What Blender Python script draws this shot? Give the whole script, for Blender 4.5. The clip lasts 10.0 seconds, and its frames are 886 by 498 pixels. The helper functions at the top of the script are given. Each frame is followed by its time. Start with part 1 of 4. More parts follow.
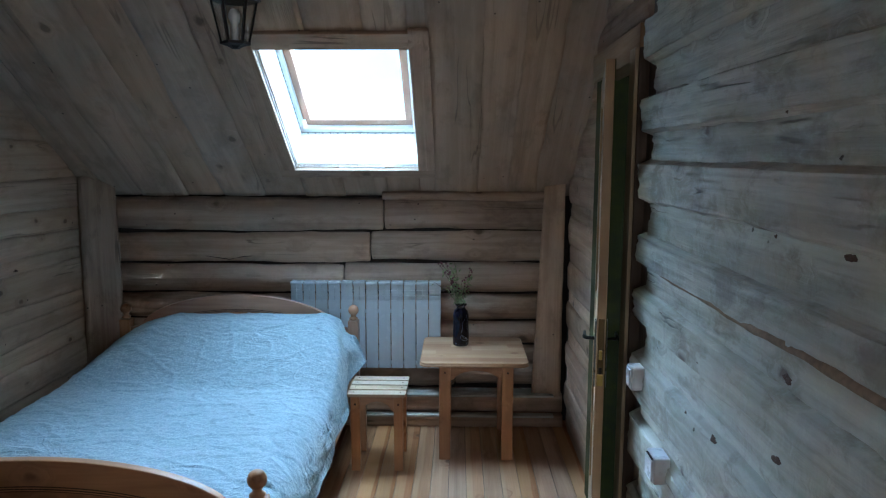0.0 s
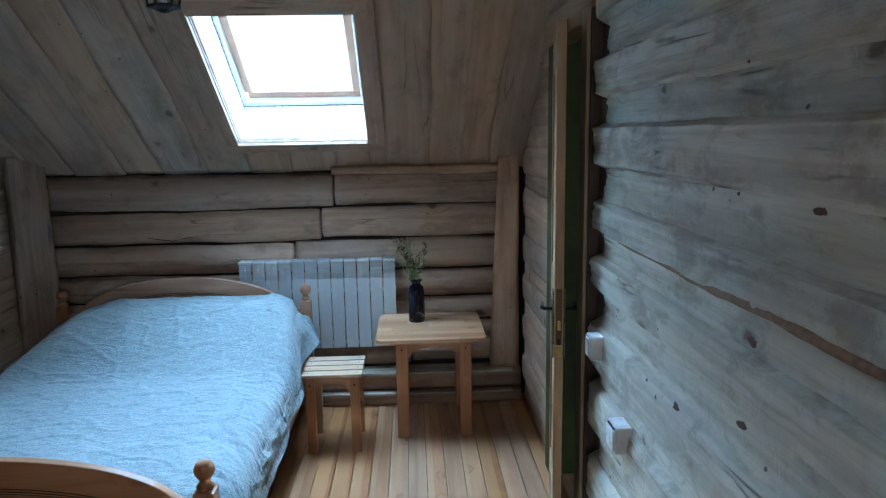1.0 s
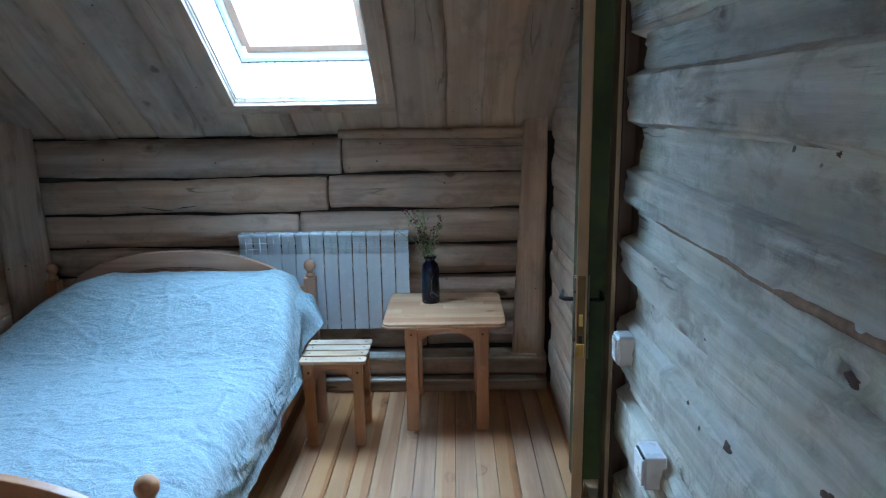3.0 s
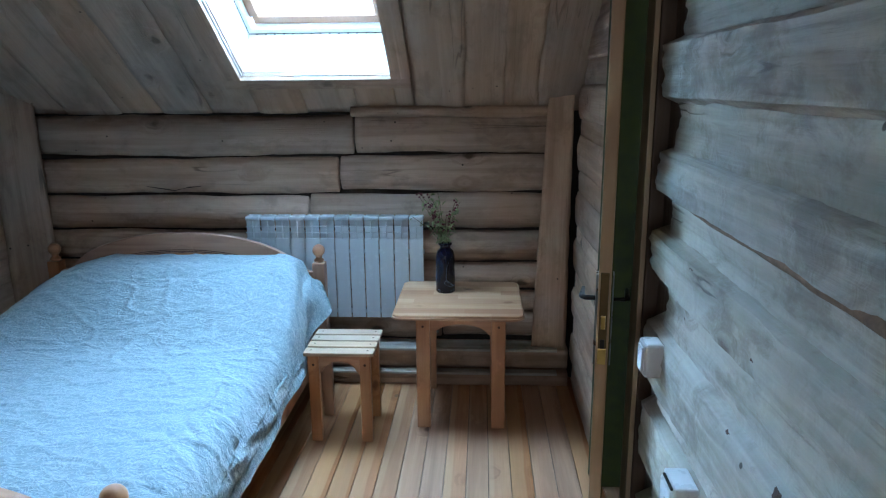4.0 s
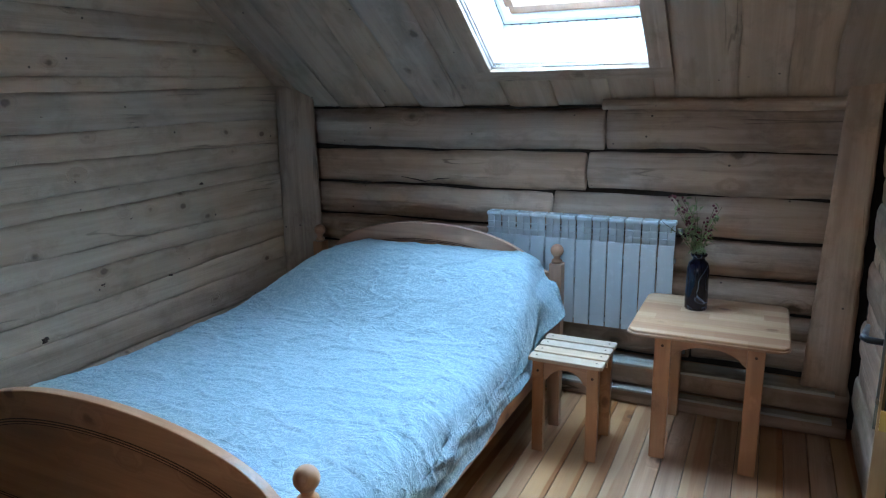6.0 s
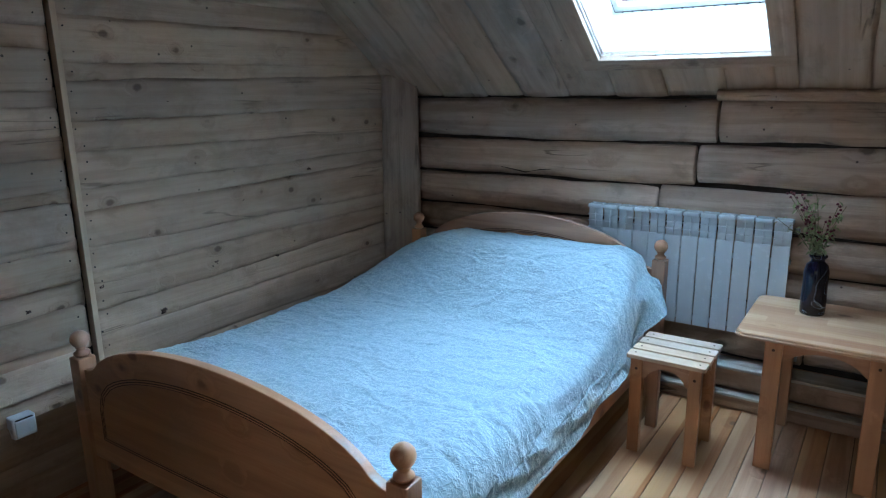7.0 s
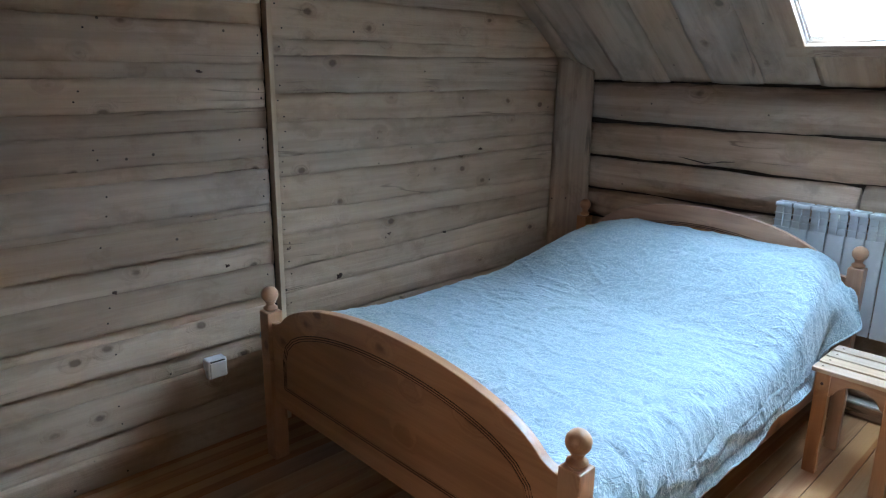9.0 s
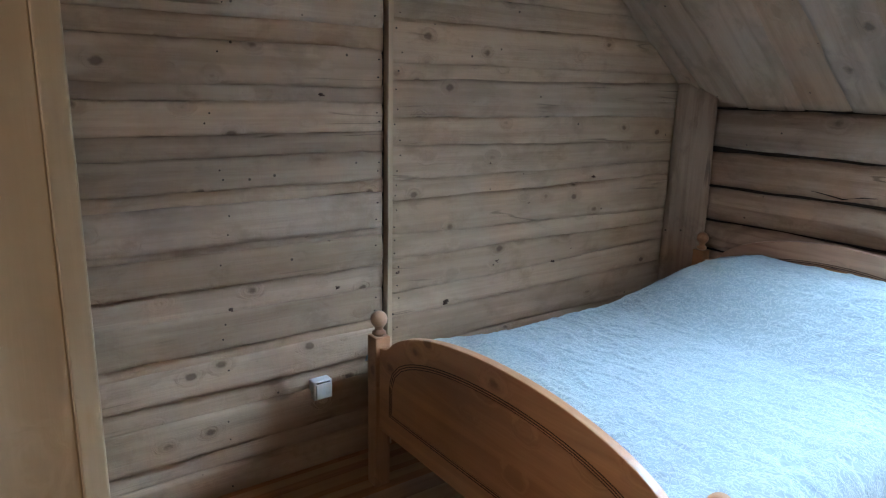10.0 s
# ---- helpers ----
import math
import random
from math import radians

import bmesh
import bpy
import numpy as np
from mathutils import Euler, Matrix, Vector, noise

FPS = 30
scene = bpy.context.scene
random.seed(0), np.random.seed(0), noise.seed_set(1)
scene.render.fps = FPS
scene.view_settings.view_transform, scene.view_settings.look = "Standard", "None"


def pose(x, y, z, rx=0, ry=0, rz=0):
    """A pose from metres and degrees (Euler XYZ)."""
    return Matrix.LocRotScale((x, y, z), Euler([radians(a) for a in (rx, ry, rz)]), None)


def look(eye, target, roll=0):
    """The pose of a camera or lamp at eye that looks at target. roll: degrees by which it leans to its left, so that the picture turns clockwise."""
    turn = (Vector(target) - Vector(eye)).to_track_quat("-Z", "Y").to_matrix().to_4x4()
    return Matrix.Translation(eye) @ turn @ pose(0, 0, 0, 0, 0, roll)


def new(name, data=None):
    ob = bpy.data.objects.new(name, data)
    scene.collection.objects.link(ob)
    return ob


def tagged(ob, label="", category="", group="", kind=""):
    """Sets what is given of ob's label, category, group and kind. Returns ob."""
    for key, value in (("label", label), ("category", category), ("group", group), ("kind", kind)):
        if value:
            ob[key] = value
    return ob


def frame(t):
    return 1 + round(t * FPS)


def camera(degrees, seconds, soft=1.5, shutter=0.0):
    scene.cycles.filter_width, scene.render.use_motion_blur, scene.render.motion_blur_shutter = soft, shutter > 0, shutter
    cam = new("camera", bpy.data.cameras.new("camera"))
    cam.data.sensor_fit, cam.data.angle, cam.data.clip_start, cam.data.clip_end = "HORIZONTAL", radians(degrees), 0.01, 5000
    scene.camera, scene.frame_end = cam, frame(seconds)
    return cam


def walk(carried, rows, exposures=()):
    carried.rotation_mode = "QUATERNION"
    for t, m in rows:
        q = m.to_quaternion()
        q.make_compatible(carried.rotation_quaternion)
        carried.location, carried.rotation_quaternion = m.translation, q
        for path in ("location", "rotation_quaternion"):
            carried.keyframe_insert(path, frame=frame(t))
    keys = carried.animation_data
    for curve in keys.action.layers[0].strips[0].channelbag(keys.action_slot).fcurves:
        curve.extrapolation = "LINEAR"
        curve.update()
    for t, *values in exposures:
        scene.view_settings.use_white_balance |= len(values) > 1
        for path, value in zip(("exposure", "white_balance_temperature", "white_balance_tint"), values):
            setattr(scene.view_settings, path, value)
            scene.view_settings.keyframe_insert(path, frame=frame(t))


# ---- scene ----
cam = camera(66.4, 10.0, soft=1.2)
PATH = [
    (0, (0.313, 0.41, 1.724), (0.27, 2.391, 1.454), 0.1),
    (0.5, (0.296, 0.436, 1.704), (0.315, 2.41, 1.386), -0.1),
    (1, (0.325, 0.501, 1.691), (0.412, 2.471, 1.355), -1.0),
    (1.5, (0.388, 0.621, 1.678), (0.469, 2.59, 1.341), -1.0),
    (2, (0.424, 0.696, 1.67), (0.438, 2.659, 1.288), -1.0),
    (2.5, (0.447, 0.797, 1.654), (0.424, 2.756, 1.255), -1.0),
    (4, (0.517, 1.121, 1.615), (0.404, 3.061, 1.143), -0.5),
    (4.5, (0.559, 1.225, 1.6), (0.225, 3.141, 1.133), -1.2),
    (5, (0.591, 1.296, 1.588), (0.058, 3.169, 1.13), -1.0),
    (5.5, (0.597, 1.327, 1.578), (-0.096, 3.147, 1.125), -1.0),
    (6, (0.586, 1.333, 1.572), (-0.265, 3.083, 1.11), -1.1),
    (7.5, (0.549, 1.308, 1.536), (-0.622, 2.855, 1.048), -0.5),
    (8, (0.529, 1.294, 1.53), (-0.712, 2.776, 1.015), -0.3),
    (8.5, (0.507, 1.274, 1.528), (-0.804, 2.685, 0.991), 0.2),
    (9, (0.475, 1.25, 1.534), (-0.925, 2.582, 1.018), 0.7),
    (9.5, (0.416, 1.241, 1.544), (-1.069, 2.49, 1.061), 1.0),
    (10, (0.35, 1.23, 1.543), (-1.227, 2.371, 1.083), 1.3),
]
walk(cam, [(t, look(eye, target, roll)) for t, eye, target, roll in PATH],
     [(0.0, -0.27, 5650, 8), (1.0, -0.1, 5600, 8), (2.5, 0.0, 5500, 8), (4.5, 0.06, 5500, 8), (7.5, 0.02, 5700, 10), (8.5, 0.14, 6000, 13), (10.0, 0.55, 6700, 18)])


# ---- light ----
world = bpy.data.worlds.new("overcast")
scene.world = world
world.use_nodes = True
wn = world.node_tree
sky = wn.nodes.new("ShaderNodeTexSky")
sky.sky_type, sky.sun_disc = "NISHITA", False
sky.sun_elevation, sky.sun_rotation = radians(51), radians(-37)
wn.links.new(sky.outputs[0], wn.nodes["Background"].inputs[0])
wn.nodes["Background"].inputs[1].default_value = 0.12

SLOPE = 0.74                                   # rise of the roof for one metre towards the room
SLOPE_ANGLE = math.atan(SLOPE)
EAVE_Y, EAVE_Z = 4.44, 1.644                   # lower edge of the skylight on the ceiling
UP = Vector((0, -math.cos(SLOPE_ANGLE), math.sin(SLOPE_ANGLE)))
OUT = Vector((0, math.sin(SLOPE_ANGLE), math.cos(SLOPE_ANGLE)))
# ceiling frame: local x runs up the slope, local y to the west, local z out of the roof
ROOF = Matrix(((0, -1, 0, 0), (UP.y, 0, OUT.y, EAVE_Y + 0.03 * OUT.y), (UP.z, 0, OUT.z, EAVE_Z + 0.03 * OUT.z), (0, 0, 0, 1)))
SKY_X0, SKY_X1, SKY_LEN, SKY_DEEP = -0.648, 0.076, 0.965, 0.31


def sun_lamp():
    data = bpy.data.lights.new("sun", "SUN")
    data.energy, data.angle, data.color = 0.8, radians(25), (1.0, 0.97, 0.93)
    ob = new("sun", data)
    ob.matrix_world = look((-6, 12, 14), (0, 4, 1.5))


def window_lamp():
    """The bright upper sky over the skylight."""
    data = bpy.data.lights.new("skylight_daylight", "AREA")
    data.shape, data.size, data.size_y = "RECTANGLE", 2.2, 3.2
    data.energy, data.color = 760, (0.50, 0.757, 0.985)
    middle = ROOF @ Vector((SKY_LEN / 2, -(SKY_X0 + SKY_X1) / 2, SKY_DEEP))
    ob = new("skylight_daylight", data)
    ob.matrix_world = look(middle + Vector((0, 0.12, 1.0)), middle)


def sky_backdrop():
    """Overcast sky beyond the skylight, brighter above; dimmed low to keep upper walls dark."""
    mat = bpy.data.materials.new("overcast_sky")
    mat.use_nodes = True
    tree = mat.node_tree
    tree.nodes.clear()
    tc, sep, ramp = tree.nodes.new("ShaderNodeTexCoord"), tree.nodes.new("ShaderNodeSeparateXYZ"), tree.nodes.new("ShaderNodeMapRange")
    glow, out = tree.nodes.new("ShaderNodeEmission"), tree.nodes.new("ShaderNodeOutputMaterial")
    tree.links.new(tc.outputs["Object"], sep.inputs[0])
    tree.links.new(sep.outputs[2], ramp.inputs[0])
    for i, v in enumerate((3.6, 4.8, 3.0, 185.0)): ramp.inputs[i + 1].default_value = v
    # added gradient, brighter westward: lifts the east wall, spares the bed's foot
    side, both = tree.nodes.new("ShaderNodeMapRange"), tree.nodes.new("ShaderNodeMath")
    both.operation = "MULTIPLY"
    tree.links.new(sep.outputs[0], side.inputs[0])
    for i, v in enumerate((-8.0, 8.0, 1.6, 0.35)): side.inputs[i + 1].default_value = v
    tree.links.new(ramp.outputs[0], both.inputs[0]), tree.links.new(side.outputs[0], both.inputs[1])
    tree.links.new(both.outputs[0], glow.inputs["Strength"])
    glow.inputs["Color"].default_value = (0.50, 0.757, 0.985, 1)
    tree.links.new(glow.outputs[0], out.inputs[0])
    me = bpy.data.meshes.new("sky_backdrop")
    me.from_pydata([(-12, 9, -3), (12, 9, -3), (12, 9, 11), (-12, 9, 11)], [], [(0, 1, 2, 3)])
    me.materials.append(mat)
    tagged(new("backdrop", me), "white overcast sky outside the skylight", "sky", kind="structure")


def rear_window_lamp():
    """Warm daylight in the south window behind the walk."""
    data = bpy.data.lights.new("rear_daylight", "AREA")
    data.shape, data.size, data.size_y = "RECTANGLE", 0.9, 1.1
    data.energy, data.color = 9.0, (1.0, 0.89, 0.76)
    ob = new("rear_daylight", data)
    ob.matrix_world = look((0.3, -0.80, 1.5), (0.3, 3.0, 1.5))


sun_lamp()
window_lamp()
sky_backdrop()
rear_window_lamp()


# ---- materials ----
class Nodes:
    def __init__(self, name):
        self.mat = bpy.data.materials.new(name)
        self.mat.use_nodes = True
        self.tree = self.mat.node_tree
        self.bsdf = self.tree.nodes["Principled BSDF"]

    def add(self, kind, **values):
        node = self.tree.nodes.new(kind)
        for key, value in values.items():
            if key == "operation": node.operation = value
            elif key == "data_type": node.data_type = value
            elif key == "blend_type": node.blend_type = value
            elif key == "feature": node.feature = value
        return node

    def link(self, a, b):
        self.tree.links.new(a, b)

    def math(self, op, a, b=None):
        node = self.add("ShaderNodeMath", operation=op)
        for i, v in enumerate((a, b)):
            if v is None: continue
            if isinstance(v, (int, float)): node.inputs[i].default_value = v
            else: self.link(v, node.inputs[i])
        return node.outputs[0]

    def vec(self, op, a, b):
        node = self.add("ShaderNodeVectorMath", operation=op)
        for i, v in enumerate((a, b)):
            if isinstance(v, tuple): node.inputs[i].default_value = v
            else: self.link(v, node.inputs[i])
        return node.outputs[0]

    def ramp(self, value, lo, hi, a=0.0, b=1.0):
        node = self.add("ShaderNodeMapRange")
        node.interpolation_type = "SMOOTHSTEP"
        self.link(value, node.inputs[0])
        for i, v in enumerate((lo, hi, a, b)): node.inputs[i + 1].default_value = v
        return node.outputs[0]

    def mix(self, fac, a, b, blend="MIX"):
        node = self.add("ShaderNodeMix", data_type="RGBA", blend_type=blend)
        for i, v in ((0, fac), (6, a), (7, b)):
            if isinstance(v, (int, float)): node.inputs[i].default_value = v
            elif isinstance(v, tuple): node.inputs[i].default_value = (*v, 1)
            else: self.link(v, node.inputs[i])
        return node.outputs[2]

    def noise(self, vector, scale=1.0, detail=4.0, rough=0.55, distort=0.0):
        node = self.add("ShaderNodeTexNoise")
        self.link(vector, node.inputs["Vector"])
        for key, v in (("Scale", scale), ("Detail", detail), ("Roughness", rough), ("Distortion", distort)):
            node.inputs[key].default_value = v
        return node.outputs["Fac"]

    def bump(self, height, strength, distance):
        node = self.add("ShaderNodeBump")
        node.inputs["Strength"].default_value, node.inputs["Distance"].default_value = strength, distance
        self.link(height, node.inputs["Height"])
        self.link(node.outputs[0], self.bsdf.inputs["Normal"])

    def shifted(self, islands=False):
        """Object coordinates, moved at random from piece to piece."""
        tc = self.add("ShaderNodeTexCoord")
        if islands: rnd = self.add("ShaderNodeNewGeometry").outputs["Random Per Island"]
        else: rnd = self.add("ShaderNodeObjectInfo").outputs["Random"]
        comb = self.add("ShaderNodeCombineXYZ")
        for i, k in enumerate((37.0, 19.0, 11.0)): self.link(self.math("MULTIPLY", rnd, k), comb.inputs[i])
        return self.vec("ADD", tc.outputs["Object"], comb.outputs[0]), rnd


def wood(name, light, dark, knot, rough=0.6, vary=0.12, knots=0.45, knot_scale=1.0, contrast=1.0, stain=0.35,
         stain_colour=(0.2, 0.17, 0.14), relief=0.5, islands=False, coat=0.0, tint=None, rings=22.0, cracks=0.0, staves=False, sap=None, blotch=0.0, scallop=0.0):
    n = Nodes(name)
    v, rnd = n.shifted(islands)
    vor = n.add("ShaderNodeTexVoronoi")
    vor.inputs["Scale"].default_value = 1.0
    n.link(n.vec("MULTIPLY", v, (4.6 * knot_scale, 6.5 * knot_scale, 6.5 * knot_scale)), vor.inputs["Vector"])
    wobble = n.math("MULTIPLY", n.noise(v, 34, 3), 0.13)
    dist = n.math("SUBTRACT", n.math("ADD", vor.outputs["Distance"], wobble), 0.065)
    sep = n.add("ShaderNodeSeparateColor")
    n.link(vor.outputs["Color"], sep.inputs[0])
    gate = n.ramp(sep.outputs[0], 1 - knots - 0.02, 1 - knots)
    core = n.math("MULTIPLY", n.ramp(dist, 0.07, 0.15, 1, 0), gate)
    halo = n.math("MULTIPLY", n.ramp(dist, 0.10, 0.42, 1, 0), gate)
    # growth rings, bent round the knots
    bend = n.add("ShaderNodeCombineXYZ")
    for i in (1, 2): n.link(n.math("MULTIPLY", halo, 1.6), bend.inputs[i])
    g = n.vec("ADD", n.vec("MULTIPLY", v, (0.9, rings, rings)), bend.outputs[0])
    grain = n.ramp(n.noise(g, 1.0, 3, 0.5, 0.6), 0.36, 0.66)
    fine = n.noise(n.vec("MULTIPLY", v, (5, 170, 170)), 1.0, 3, 0.6)
    patch = n.noise(n.vec("MULTIPLY", v, (1.3, 5, 5)), 1.0, 4, 0.6, 0.5)
    colour = n.mix(n.math("MULTIPLY", grain, 0.62 * contrast), light, dark)
    colour = n.mix(n.ramp(patch, 0.48, 0.75, 0, stain), colour, stain_colour)
    if blotch:
        # weather stains and leftover bast, in spots about a hand wide
        spots = n.noise(n.vec("MULTIPLY", v, (1.0, 1.7, 1.7)), 4.2, 6, 0.68, 0.4)
        colour = n.mix(n.ramp(spots, 0.50, 0.66, 0, blotch), colour, stain_colour)
        colour = n.mix(n.ramp(spots, 0.30, 0.44, 0.5 * blotch, 0), colour, tuple(min(0.75, 1.18 * c) for c in light))
    colour = n.mix(n.math("MULTIPLY", n.math("SUBTRACT", fine, 0.35), 0.5 * contrast), colour, dark)
    colour = n.mix(n.math("MULTIPLY", halo, 0.35), colour, dark)
    rim = n.math("MULTIPLY", n.ramp(n.math("ABSOLUTE", n.math("SUBTRACT", dist, 0.13)), 0.0, 0.03, 1, 0), gate)
    colour = n.mix(n.math("MULTIPLY", core, 0.72), colour, knot)
    colour = n.mix(n.math("MULTIPLY", rim, 0.12), colour, knot)
    split = None
    if cracks:
        line = n.noise(n.vec("MULTIPLY", v, (0.7, 12, 12)), 1.0, 2, 0.5, 0.1)
        where = n.ramp(n.noise(n.vec("MULTIPLY", v, (1.6, 3.5, 3.5)), 1.0, 2), 0.58, 0.66)
        split = n.math("MULTIPLY", n.ramp(n.math("ABSOLUTE", n.math("SUBTRACT", line, 0.5)), 0.004, 0.016, cracks, 0), where)
        colour = n.mix(n.math("MULTIPLY", split, 0.85), colour, (0.05, 0.035, 0.024))
        # small dark bore holes and nail heads
        dots = n.add("ShaderNodeTexVoronoi")
        dots.inputs["Scale"].default_value = 11.0
        n.link(v, dots.inputs["Vector"])
        dot = n.ramp(dots.outputs["Distance"], 0.045, 0.075, 1, 0)
        pick = n.add("ShaderNodeSeparateColor")
        n.link(dots.outputs["Color"], pick.inputs[0])
        dot = n.math("MULTIPLY", dot, n.ramp(pick.outputs[0], 0.62, 0.64))
        colour = n.mix(n.math("MULTIPLY", dot, 0.85), colour, (0.05, 0.035, 0.025))
    if tint: colour = n.mix(n.ramp(rnd, 0.35, 1.0, 0, 0.75), colour, tint, "MULTIPLY")
    hsv = n.add("ShaderNodeHueSaturation")
    second = n.math("FRACT", n.math("MULTIPLY", rnd, 7.31))
    if sap:
        # pale sapwood along one edge of a plank
        raw = n.add("ShaderNodeSeparateXYZ")
        n.link(n.add("ShaderNodeTexCoord").outputs["Object"], raw.inputs[0])
        wander = n.math("MULTIPLY", n.math("SUBTRACT", n.noise(n.vec("MULTIPLY", v, (1.2, 1, 1)), 1.0, 2), 0.5), 0.05)
        edge = n.math("ADD", n.math("ADD", raw.outputs[1], n.math("MULTIPLY", n.math("SUBTRACT", rnd, 0.5), 0.08)), wander)
        colour = n.mix(n.math("MULTIPLY", n.ramp(edge, 0.004, 0.014), 0.55), colour, sap)
    if staves:
        # glued strips, each of its own tone
        sx = n.add("ShaderNodeSeparateXYZ")
        n.link(v, sx.inputs[0])
        row = n.math("FLOOR", n.math("DIVIDE", sx.outputs[1], 0.072))
        along = n.math("FLOOR", n.math("ADD", n.math("DIVIDE", sx.outputs[0], 0.34), n.math("MULTIPLY", row, 0.37)))
        cell = n.add("ShaderNodeCombineXYZ")
        n.link(row, cell.inputs[0]), n.link(along, cell.inputs[1])
        toss = n.add("ShaderNodeTexWhiteNoise")
        n.link(cell.outputs[0], toss.inputs["Vector"])
        colour = n.mix(n.ramp(toss.outputs["Value"], 0.35, 0.95, 0, 0.8), colour, (0.34, 0.155, 0.085))
    n.link(colour, hsv.inputs["Color"])
    n.link(n.math("ADD", n.math("MULTIPLY", second, 2 * vary), 1 - vary), hsv.inputs["Value"])
    n.link(n.math("ADD", n.math("MULTIPLY", rnd, 0.3), 0.85), hsv.inputs["Saturation"])
    n.link(hsv.outputs[0], n.bsdf.inputs["Base Color"])
    n.link(n.ramp(fine, 0.2, 0.8, rough - 0.08, rough + 0.1), n.bsdf.inputs["Roughness"])
    n.bsdf.inputs["Coat Weight"].default_value = coat
    n.bsdf.inputs["Coat Roughness"].default_value = 0.22
    h = n.math("ADD", n.math("MULTIPLY", fine, 0.5), n.math("MULTIPLY", grain, 0.5))
    h = n.math("SUBTRACT", n.math("ADD", h, n.math("MULTIPLY", patch, 1.5)), n.math("MULTIPLY", core, 0.8))
    if split is not None: h = n.math("SUBTRACT", h, n.math("MULTIPLY", split, 1.5))
    if scallop:
        # shallow marks of the drawknife, across the grain
        marks = n.noise(n.vec("MULTIPLY", v, (16, 7, 7)), 1.0, 3, 0.55, 0.8)
        h = n.math("ADD", h, n.math("MULTIPLY", marks, scallop))
    n.bump(h, relief, 0.004)
    return n.mat


def plain(name, colour, rough=0.5, metal=0.0, vary=0.06, scale=30.0, relief=0.05, coat=0.0):
    n = Nodes(name)
    v, rnd = n.shifted()
    spots = n.noise(v, scale, 4)
    soft = n.noise(v, scale / 8, 3)
    k = n.math("ADD", n.math("MULTIPLY", spots, 0.5), n.math("MULTIPLY", soft, 0.5))
    low = tuple(c * (1 - 2.5 * vary) for c in colour)
    n.link(n.mix(n.ramp(k, 0.3, 0.7), low, colour), n.bsdf.inputs["Base Color"])
    n.link(n.ramp(spots, 0.2, 0.8, max(rough - 0.06, 0.03), rough + 0.08), n.bsdf.inputs["Roughness"])
    n.bsdf.inputs["Metallic"].default_value = metal
    n.bsdf.inputs["Coat Weight"].default_value = coat
    n.bump(spots, relief, 0.002)
    return n.mat


def glass(name, rough=0.02):
    n = Nodes(name)
    n.bsdf.inputs["Base Color"].default_value = (0.95, 0.97, 0.97, 1)
    n.bsdf.inputs["Transmission Weight"].default_value = 1.0
    n.bsdf.inputs["Roughness"].default_value = rough
    n.bsdf.inputs["IOR"].default_value = 1.45
    return n.mat


def bedspread_cloth():
    n = Nodes("bedspread_cloth")
    tc = n.add("ShaderNodeTexCoord").outputs["Object"]
    swirl = n.noise(n.vec("ADD", tc, (3, 1, 2)), 31, 1, 0.5, 2.0)
    lines = n.ramp(n.math("ABSOLUTE", n.math("SUBTRACT", swirl, 0.5)), 0.0, 0.08, 1, 0)
    crease = n.noise(n.vec("MULTIPLY", tc, (6, 17, 11)), 1.0, 4, 0.56, 0.7)
    colour = n.mix(n.math("MULTIPLY", lines, 0.40), (0.265, 0.35, 0.39), (0.57, 0.645, 0.67))
    pinch = n.noise(n.vec("MULTIPLY", tc, (5.5, 9, 8)), 1.0, 3, 0.6, 0.9)
    pinch = n.ramp(n.math("ABSOLUTE", n.math("SUBTRACT", pinch, 0.5)), 0.0, 0.045, 1, 0)
    # fold shade put into the cloth colour by the crease mask
    colour = n.mix(n.ramp(crease, 0.5, 0.8, 0, 0.14), colour, (0.2, 0.25, 0.29))
    n.link(colour, n.bsdf.inputs["Base Color"])
    n.bsdf.inputs["Roughness"].default_value = 0.85
    n.bsdf.inputs["Sheen Weight"].default_value = 0.25
    weave = n.noise(tc, 420, 2)
    h = n.math("ADD", n.math("ADD", n.math("MULTIPLY", crease, 2.0), n.math("MULTIPLY", lines, 0.16)), n.math("MULTIPLY", pinch, 0.28))
    n.bump(n.math("ADD", h, n.math("MULTIPLY", weave, 0.03)), 0.62, 0.010)
    return n.mat


def marbled_glaze():
    n = Nodes("black_marbled_glaze")
    tc = n.add("ShaderNodeTexCoord").outputs["Object"]
    veins = n.noise(n.vec("MULTIPLY", tc, (5, 5, 7)), 1.0, 2, 0.5, 1.2)
    line = n.ramp(n.math("ABSOLUTE", n.math("SUBTRACT", veins, 0.5)), 0.0, 0.003, 1, 0)
    n.link(n.mix(line, (0.005, 0.006, 0.017), (0.32, 0.33, 0.36)), n.bsdf.inputs["Base Color"])
    n.bsdf.inputs["Roughness"].default_value = 0.12
    return n.mat


LOG = wood("bleached_log", (0.52, 0.365, 0.265), (0.32, 0.205, 0.14), (0.075, 0.05, 0.033), rough=0.68, vary=0.19,
           knots=0.40, knot_scale=0.8, contrast=1.0, stain=0.5, stain_colour=(0.21, 0.145, 0.10), relief=1.0, tint=(0.86, 0.9, 0.95), cracks=0.6, blotch=0.45, scallop=0.6)
SLAB_WOOD = wood("bleached_slab", (0.485, 0.345, 0.24), (0.32, 0.212, 0.142), (0.09, 0.05, 0.033), rough=0.7, vary=0.21,
                 knots=0.45, knot_scale=1.4, contrast=0.75, stain=0.5, stain_colour=(0.25, 0.165, 0.105), relief=0.9, tint=(0.92, 0.95, 1.0), cracks=0.5, blotch=0.4, scallop=0.6)
